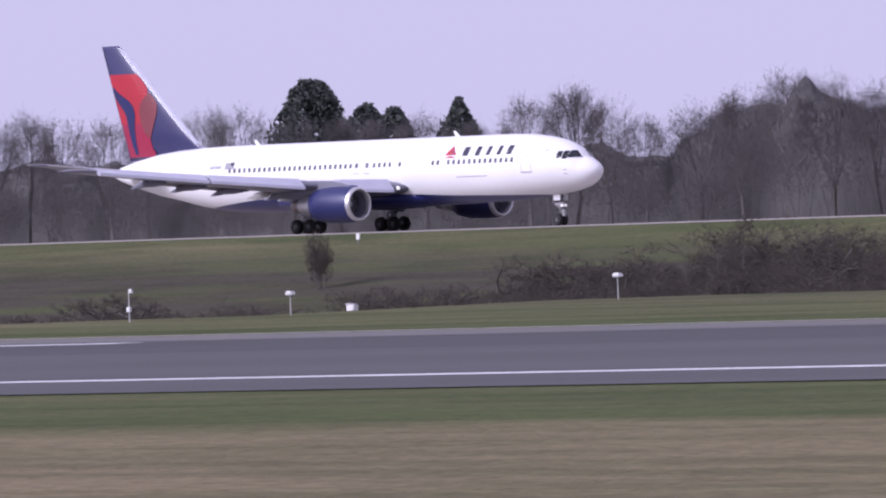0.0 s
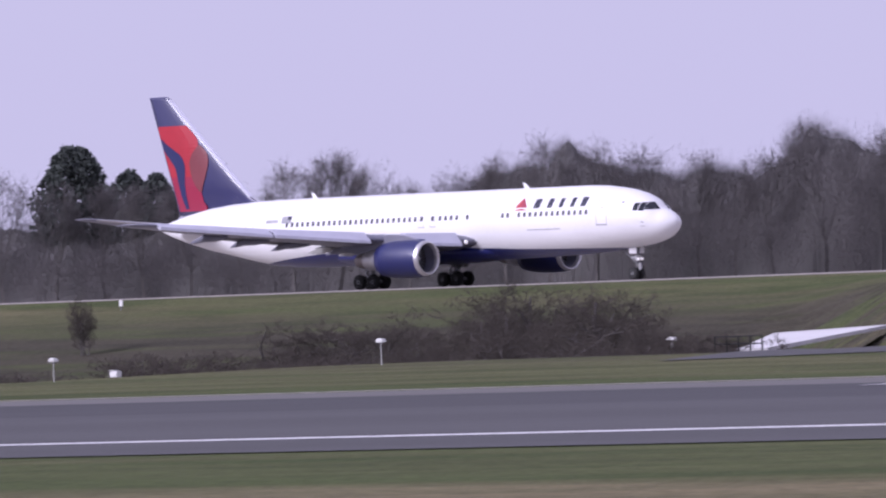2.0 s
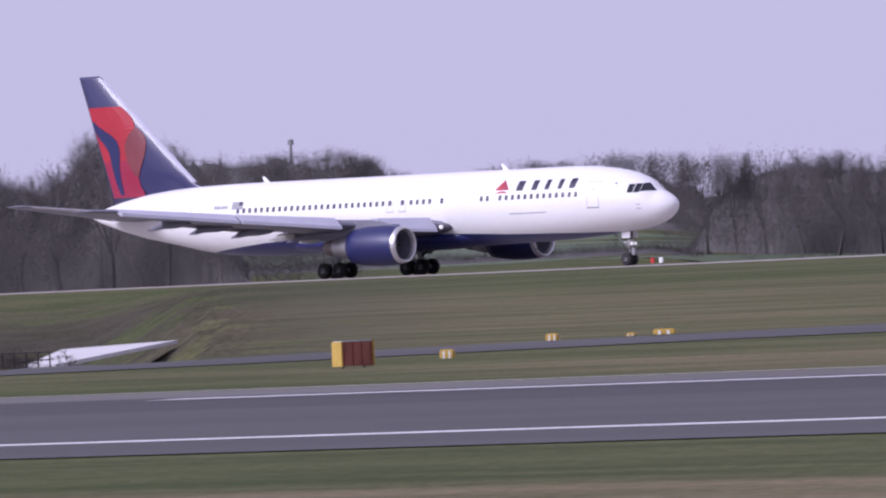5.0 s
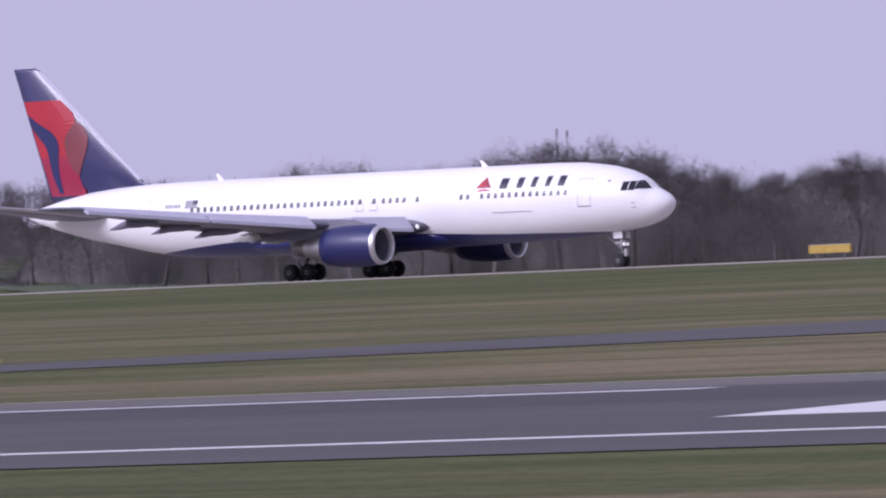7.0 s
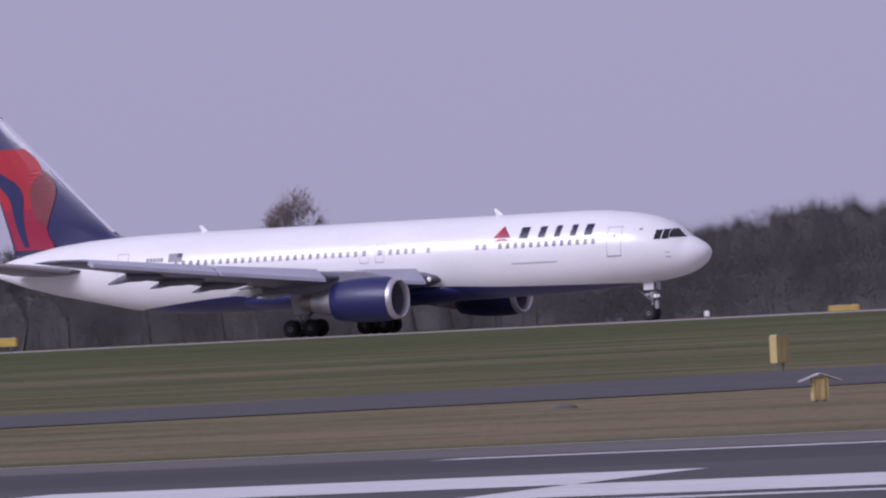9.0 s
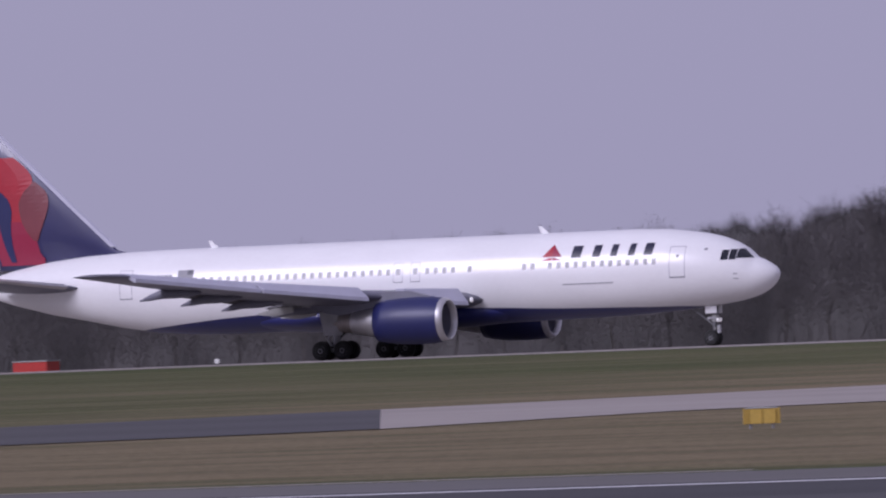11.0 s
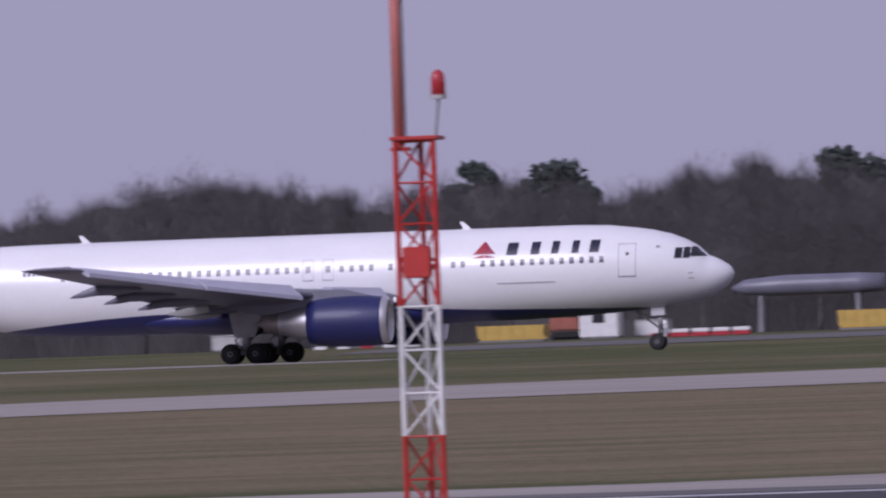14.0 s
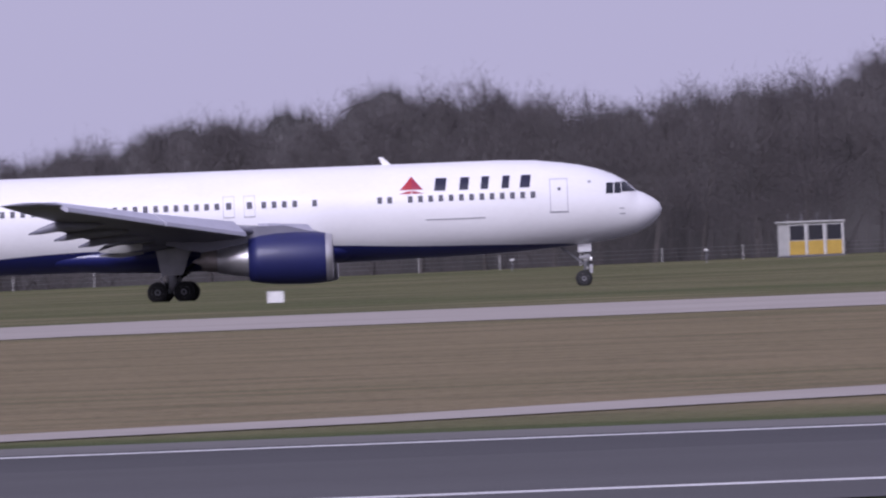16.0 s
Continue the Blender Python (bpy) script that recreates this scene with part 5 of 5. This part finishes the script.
# ---- red and white lattice mast on this side of the near runway ----
def lattice_mast():
    base = on_ground(-18.78, 95)
    t = thing("lattice_mast", "red and white banded lattice mast with a red beacon", "lattice mast", at=base)
    z0 = base.translation.z
    bands = [(z0, z0 + 0.72, MASTRED), (z0 + 0.72, -0.51, MASTRED), (-0.51, 0.77, MASTWHITE), (0.77, 2.4, MASTRED)]
    w = 0.19
    legs = [(-w, -w * 0.58), (w, -w * 0.58), (0, w * 1.15)]
    for a, b, m in bands:
        a, b = a - z0, b - z0
        for lx, ly in legs:
            part("leg", tube((lx, ly, a), (lx, ly, b), 0.028, None, 8), m, t)
        n = max(1, round((b - a) / 0.4))
        for i in range(n):
            za, zb = a + (b - a) * i / n, a + (b - a) * (i + 1) / n
            for k in range(3):
                p, q = legs[k], legs[(k + 1) % 3]
                if i % 2:
                    p, q = q, p
                part("brace", tube((p[0], p[1], za), (q[0], q[1], zb), 0.014, None, 5), m, t)
                part("ring_bar", tube((p[0], p[1], zb - 0.01), (q[0], q[1], zb - 0.01), 0.012, None, 5), m, t)
    h = 2.4 - z0
    part("junction_box", box(-0.14, 0.14, -0.2, -0.08, h - 1.36, h - 1.05, 0.012), MASTRED, t, "red junction box")
    part("top_plate", box(-0.24, 0.24, -0.16, 0.26, h, h + 0.04, 0.008), MASTRED, t)
    arm = part("antenna_tube", tube((-0.17, 0, h - 0.06), (-0.17, 0, h + 2.6), 0.055, None, 14), TUBEPINK, t, "pale red antenna tube", True)
    part("cable", tube((-0.1, 0, h + 0.04), (-0.1, 0, h + 2.4), 0.008, None, 5), DARK, arm)
    part("clamp", box(-0.25, -0.06, -0.07, 0.07, h - 0.1, h - 0.065, 0.005), MASTRED, t)
    stem = part("beacon_stem", tube((0.2, 0, h + 0.04), (0.24, 0, h + 0.4), 0.014, None, 6), STEEL, t)
    part("beacon_base", tube((0.24, 0, h + 0.4), (0.24, 0, h + 0.44), 0.08, None, 14), OFFWHITE, stem)
    glow = bpy.data.materials.new("beacon_red")
    glow.use_nodes = True
    g = glow.node_tree.nodes["Principled BSDF"]
    g.inputs["Base Color"].default_value = (0.3, 0.03, 0.04, 1)
    g.inputs["Roughness"].default_value = 0.2
    g.inputs["Emission Color"].default_value = (1, 0.06, 0.05, 1)
    g.inputs["Emission Strength"].default_value = 0.12
    k = 14
    rings = [[(0.24 + r * math.cos(2 * math.pi * i / k), r * math.sin(2 * math.pi * i / k), h + z) for i in range(k)] for z, r in ((0.44, 0.07), (0.6, 0.07), (0.66, 0.055), (0.69, 0.012))]
    part("beacon_lens", loft(rings), glow, stem, "red glass beacon", True)


lattice_mast()


# ---- lattice tower in the wood ----
def lattice_tower():
    base = on_ground(-88.9, 642)
    t = thing("lattice_tower", "grey steel lattice tower with a wide red-lamped head", "lattice tower", at=base)
    g = base.translation.z
    top = 18.6 - g

    def cage(w, z0, z1, step, r):
        c = [(-w, -w), (w, -w), (w, w), (-w, w)]
        for x, y in c:
            part("leg", tube((x, y, z0), (x, y, z1), r, None, 5), STEEL, t)
        n = max(1, round((z1 - z0) / step))
        for i in range(n):
            za, zb = z0 + (z1 - z0) * i / n, z0 + (z1 - z0) * (i + 1) / n
            for k in range(4):
                p, q = c[k], c[(k + 1) % 4]
                part("ring_bar", tube((*p, zb), (*q, zb), r * 0.7, None, 4), STEEL, t)
                a, b = (p, q) if (i + k) % 2 else (q, p)
                part("brace", tube((*a, za), (*b, zb), r * 0.55, None, 4), STEEL, t)
    cage(1.05, 0, top, 2.2, 0.09)
    cage(2.0, 10.6 - g, 15.4 - g, 1.6, 0.07)
    part("platform", box(-2.1, 2.1, -2.1, 2.1, 13.6 - g, 13.7 - g), STEEL, t)
    part("head_bar", box(-2.7, 2.7, -0.12, 0.12, top, top + 0.28, 0.03), ORANGE, t, "red painted cross bar")
    for x in (-2.6, -1.25, 0, 1.25, 2.6):
        lamp = part("lamp_box", box(x - 0.28, x + 0.28, -0.3, 0.3, top + 0.285, top + 0.78, 0.05), MASTRED, t, "red lamp box")
        part("drop_panel", box(x - 0.2, x + 0.2, -0.08, 0.08, top - 1.5, top - 0.01, 0.02), STEEL, lamp)


lattice_tower()


# ---- beyond the far runway ----
def fence():
    t = thing("fence", "wire fence with thin pale posts before the wood", "fence", at=pose(0, 0, 0))
    xs = np.arange(-74, 60, 5.3)
    for x in xs:
        g = float(ground_z(x, 641))
        part("post", box(x - 0.025, x + 0.025, 640.975, 641.025, g - 0.05, g + 0.95, 0.01), OFFWHITE, t)
    for h in (0.35, 0.62, 0.88):
        rings = []
        for x in xs:
            z = float(ground_z(x, 641)) + h
            rings.append([(x, 641 + 0.012 * math.cos(a), z + 0.012 * math.sin(a)) for a in (0.5, 2.6, 4.7)])
        part("wire", loft(rings), STEEL, t)


fence()


def hut():
    t = thing("lookout_hut", "small white hut with yellow lower panels and dark windows", "hut", at=on_ground(20.5, 640, 18))
    part("floor_slab", box(-2.0, 2.0, -1.1, 1.1, 0, 0.1, 0.02), STEEL, t)
    part("wall_panel", box(-1.9, 1.9, -1.0, 1.0, 0.1, 2.2, 0.02), OFFWHITE, t)
    part("roof", box(-2.04, 2.04, -1.12, 1.12, 2.203, 2.34, 0.03), OFFWHITE, t)
    for i, x in enumerate((-1.28, 0.0, 1.28)):
        w = part("window", box(x - 0.5, x + 0.5, -1.03, -1.004, 1.1, 2.05, 0.008), DARKGLASS, t, "dark window pane")
        part("mullion", box(x + 0.54, x + 0.64, -1.06, -1.004, 0.12, 2.18, 0.01), MASTWHITE, t)
        part("lower_panel", box(x - 0.54, x + 0.52, -1.04, -1.004, 0.14, 1.04, 0.01), YELLOW, t, "yellow lower panel")
    for x in (-1.5, -0.6, 0.5, 1.4):
        part("roof_mast", tube((x, 0, 2.34), (x, 0, 2.85), 0.02, None, 5), STEEL, t)


hut()
for bx, bm_material, bw, bh, words in ((-39.6, THICKET, 0.8, 0.6, "small dark brown box on the grass before the fence"), (-37.3, ORANGE, 0.65, 0.5, "small orange box on the grass before the fence")):
    t = thing("equipment_box", words, "equipment box", at=on_ground(bx, 634))
    part("body", box(-bw / 2, bw / 2, -0.25, 0.25, 0.05, bh, 0.03), bm_material, t)
    part("lid", box(-bw / 2 - 0.03, bw / 2 + 0.03, -0.28, 0.28, bh + 0.002, bh + 0.06, 0.015), bm_material, t)
    for lx in (-0.3, 0.3):
        part("foot", box(lx * bw - 0.06, lx * bw + 0.06, -0.2, 0.2, 0, 0.048, 0.01), STEEL, t)
t = thing("thin_pole", "tall thin pale pole with small cross arms", "pole", at=on_ground(-34.9, 505))
part("shaft", tube((0, 0, 0), (0.05, 0, 6.0), 0.05, 0.04, 8), OFFWHITE, t)
part("cross_arm", box(-0.02, 0.42, -0.03, 0.03, 4.14, 4.2, 0.008), OFFWHITE, t)
part("box", box(-0.46, -0.04, -0.08, 0.08, 1.6, 1.72, 0.02), MASTWHITE, t, "small white box")
for lx, lz in ((-68.4, 0.9), (-66.2, 0.95), (-57.4, 0.8), (1.0, 0.7), (13.5, 0.8)):
    t = thing("twin_light", "low white light fitting on a short stake", "light fitting", "light fittings beyond the runway", at=on_ground(lx, 632))
    part("stake", tube((0, 0, 0), (0, 0, lz), 0.03, None, 6), STEEL, t)
    part("lamp", box(-0.14, 0.14, -0.1, 0.1, lz, lz + 0.13, 0.04), MASTWHITE, t, "white lamp")


def cabin(x, y, w, h, label, material=OFFWHITE, windows=2, name="site_cabin"):
    t = thing(name, label, "site cabin", "cabins and boxes beyond the runway", at=on_ground(x, y))
    part("skid", box(-w / 2 + 0.1, w / 2 - 0.1, -0.9, 0.9, 0, 0.12, 0.02), STEEL, t)
    part("body", box(-w / 2, w / 2, -1.0, 1.0, 0.12, h, 0.04), material, t)
    part("roof_sheet", box(-w / 2 - 0.06, w / 2 + 0.06, -1.06, 1.06, h + 0.003, h + 0.08, 0.02), OFFWHITE, t)
    for i in range(windows):
        cx = -w / 2 + w * (i + 0.5) / windows
        part("window", box(cx - w * 0.16, cx + w * 0.16, -1.025, -1.004, h * 0.5, h * 0.85, 0.006), DARKGLASS, t, "dark window")


cabin(-139.7, 640, 1.9, 1.05, "small pale box cabin on the grass", windows=0)
cabin(-130.6, 641, 2.6, 1.3, "pale site cabin with dark windows", windows=3)
cabin(-115.0, 643, 2.6, 2.1, "white van-like cabin with a dark window", MASTWHITE, 1)
cabin(-112.0, 646, 2.2, 1.1, "white equipment cabin on the grass", MASTWHITE, 0)
cabin(-303.6, 602, 1.9, 1.25, "low white cabinet beyond the far runway", MASTWHITE, 0)
cabin(-306.6, 603, 1.8, 0.8, "low buff cabinet beyond the far runway", YELLOW, 0)
cabin(-299.3, 603, 2.6, 1.45, "low red box beyond the far runway", MASTRED, 0)
for i in range(9):
    x = -138 + i * 1.55
    t = thing("barrier", "low white plastic barrier on the grass", "barrier", "row of barriers", at=on_ground(x, 632))
    part("block", box(-0.42, 0.42, -0.15, 0.15, 0, 0.24, 0.05), MASTWHITE if i % 3 else RED, t)
for i in range(5):
    x = -109.5 + i * 1.35
    t = thing("barrier", "red and white plastic barrier on the grass", "barrier", "row of barriers", at=on_ground(x, 634))
    part("block", box(-0.6, 0.6, -0.15, 0.15, 0, 0.3, 0.05), RED, t, "red lower half")
    part("top", box(-0.58, 0.58, -0.12, 0.12, 0.303, 0.55, 0.04), MASTWHITE, t, "white upper half")


def skip_container(x, y, w, h, material, label):
    t = thing("open_container", label, "container", "containers beyond the runway", at=on_ground(x, y))
    part("floor", box(-w / 2 + 0.1, w / 2 - 0.1, -1, 1, 0, 0.14, 0.02), STEEL, t)
    for y0 in (-1.05, 0.97):
        bm = box(-w / 2, w / 2, y0, y0 + 0.08, 0.14, h, 0.012)
        for v in bm.verts:
            if v.co.z < h * 0.4:
                v.co.x *= 0.9
        part("side", bm, material, t)
    for x0 in (-w / 2 + 0.05, w / 2 - 0.13):
        part("end_wall", box(x0, x0 + 0.08, -0.965, 0.965, 0.3, h, 0.012), material, t)
    for i in range(5):
        cx = -w * 0.38 + w * 0.19 * i
        part("rib", box(cx - 0.05, cx + 0.05, -1.1, -1.053, 0.3, h - 0.02, 0.01), material, t)


skip_container(-120.4, 640, 4.6, 1.1, YELLOW, "yellow open steel container on the grass")
skip_container(-96.6, 640, 3.8, 1.3, YELLOW, "yellow steel container beside the red rig")


def digger():
    """A small tracked excavator with its arm folded forward."""
    t = thing("excavator", "orange-red tracked excavator standing behind a container", "excavator", at=on_ground(-117.6, 646))
    for y in (-0.8, 0.8):
        part("track", box(-1.3, 1.3, y - 0.2, y + 0.2, 0, 0.55, 0.18), TYRE, t, "black track")
    part("house", box(-1.3, 0.7, -0.9, 0.9, 0.62, 1.5, 0.1), ORANGE, t)
    part("cab", box(0.0, 0.9, -0.9, 0.0, 1.5, 2.6, 0.08), DARKGLASS, t, "glazed cab")
    part("boom", loft([[(0.6, -0.15, 1.2), (0.6, 0.15, 1.2), (0.6, 0.15, 1.6), (0.6, -0.15, 1.6)], [(2.0, -0.15, 2.6), (2.0, 0.15, 2.6), (1.8, 0.15, 3.0), (1.8, -0.15, 3.0)], [(3.4, -0.12, 2.7), (3.4, 0.12, 2.7), (3.4, 0.12, 3.0), (3.4, -0.12, 3.0)]]), ORANGE, t)
    part("dipper", tube((3.3, 0, 2.9), (2.9, 0, 1.2), 0.15, 0.12, 6), ORANGE, t)
    part("bucket", box(2.5, 3.1, -0.4, 0.4, 0.7, 1.3, 0.1), STEEL, t)


digger()


def training_rig():
    """The rust-red fire practice rig: steel boxes stacked under a pale deck, with a stub wing and a tube."""
    t = thing("training_rig", "rust-red steel practice rig with a pale deck and stub wing", "training rig", at=on_ground(-86.5, 642))
    for i, x in enumerate((-7.6, -2.6, 2.4)):
        b = part("steel_box", box(x, x + 4.9, -1.2, 1.2, 0, 2.1, 0.05), RUST, t, "rust-red ribbed steel box")
        for k in range(9):
            part("rib", box(x + 0.3 + k * 0.52, x + 0.42 + k * 0.52, -1.26, -1.204, 0.1, 2.0, 0.01), RUST, b)
    part("upper_box", box(-8.0, 1.8, -1.0, 1.0, 2.35, 3.5, 0.06), RUST, t, "faded red upper box")
    part("deck", box(-8.8, 6.4, -1.5, 1.5, 2.13, 2.33, 0.03), BRIGHTCONCRETE, t, "pale deck edge")
    for x in (-6, -1, 4):
        part("door_panel", box(x - 0.5, x + 0.5, -1.3, -1.265, 0.15, 1.8, 0.01), ORANGE, t)
    k, rings = 16, []
    for x, r, z in ((-19.4, 0.1, 2.95), (-18.6, 0.5, 3.0), (-16, 0.68, 3.05), (-11, 0.68, 3.05), (-9.2, 0.6, 3.05)):
        rings.append([(x, r * math.cos(2 * math.pi * i / k), z + r * math.sin(2 * math.pi * i / k)) for i in range(k)])
    part("tube_body", loft(rings), WINGGREY, t, "grey steel tube", True)
    for x in (-17.5, -11.0):
        part("cradle", box(x - 0.15, x + 0.15, -0.4, 0.4, 0, 2.4, 0.03), STEEL, t)


training_rig()

# masts far off above the trees
for mb, my, mh, mw in ((-39.76, 1240, 14.0, 0.28), (-34.27, 1000, 14.0, 0.09), (-34.21, 1000, 13.8, 0.09)):
    x, y, r = at_bearing(mb, my)
    g = float(ground_z(x, y))
    t = thing("radio_mast", "slim grey radio mast rising above the trees", "radio mast", at=pose(x, y, g))
    h = EYE.z + mh * 0.001 * r - g
    part("shaft", tube((0, 0, 0), (0, 0, h), mw, mw * 0.7, 8), STEEL, t)
    part("antenna", box(-mw * 1.5, mw * 1.5, -mw, mw, h - 0.9, h - 0.1, 0.01), STEEL, t)


# ---- what moves ----
def roll_distance(t):
    u = t / 16
    return 100 * (-5.17449 + 2.19937 * u + 3.10910 * u * u - 0.04779 * u ** 3 + 0.00664 * u ** 4)


def motions():
    walk(plane, [(t / 2, pose(roll_distance(t / 2), FAR, 0.02)) for t in range(33)])


motions()
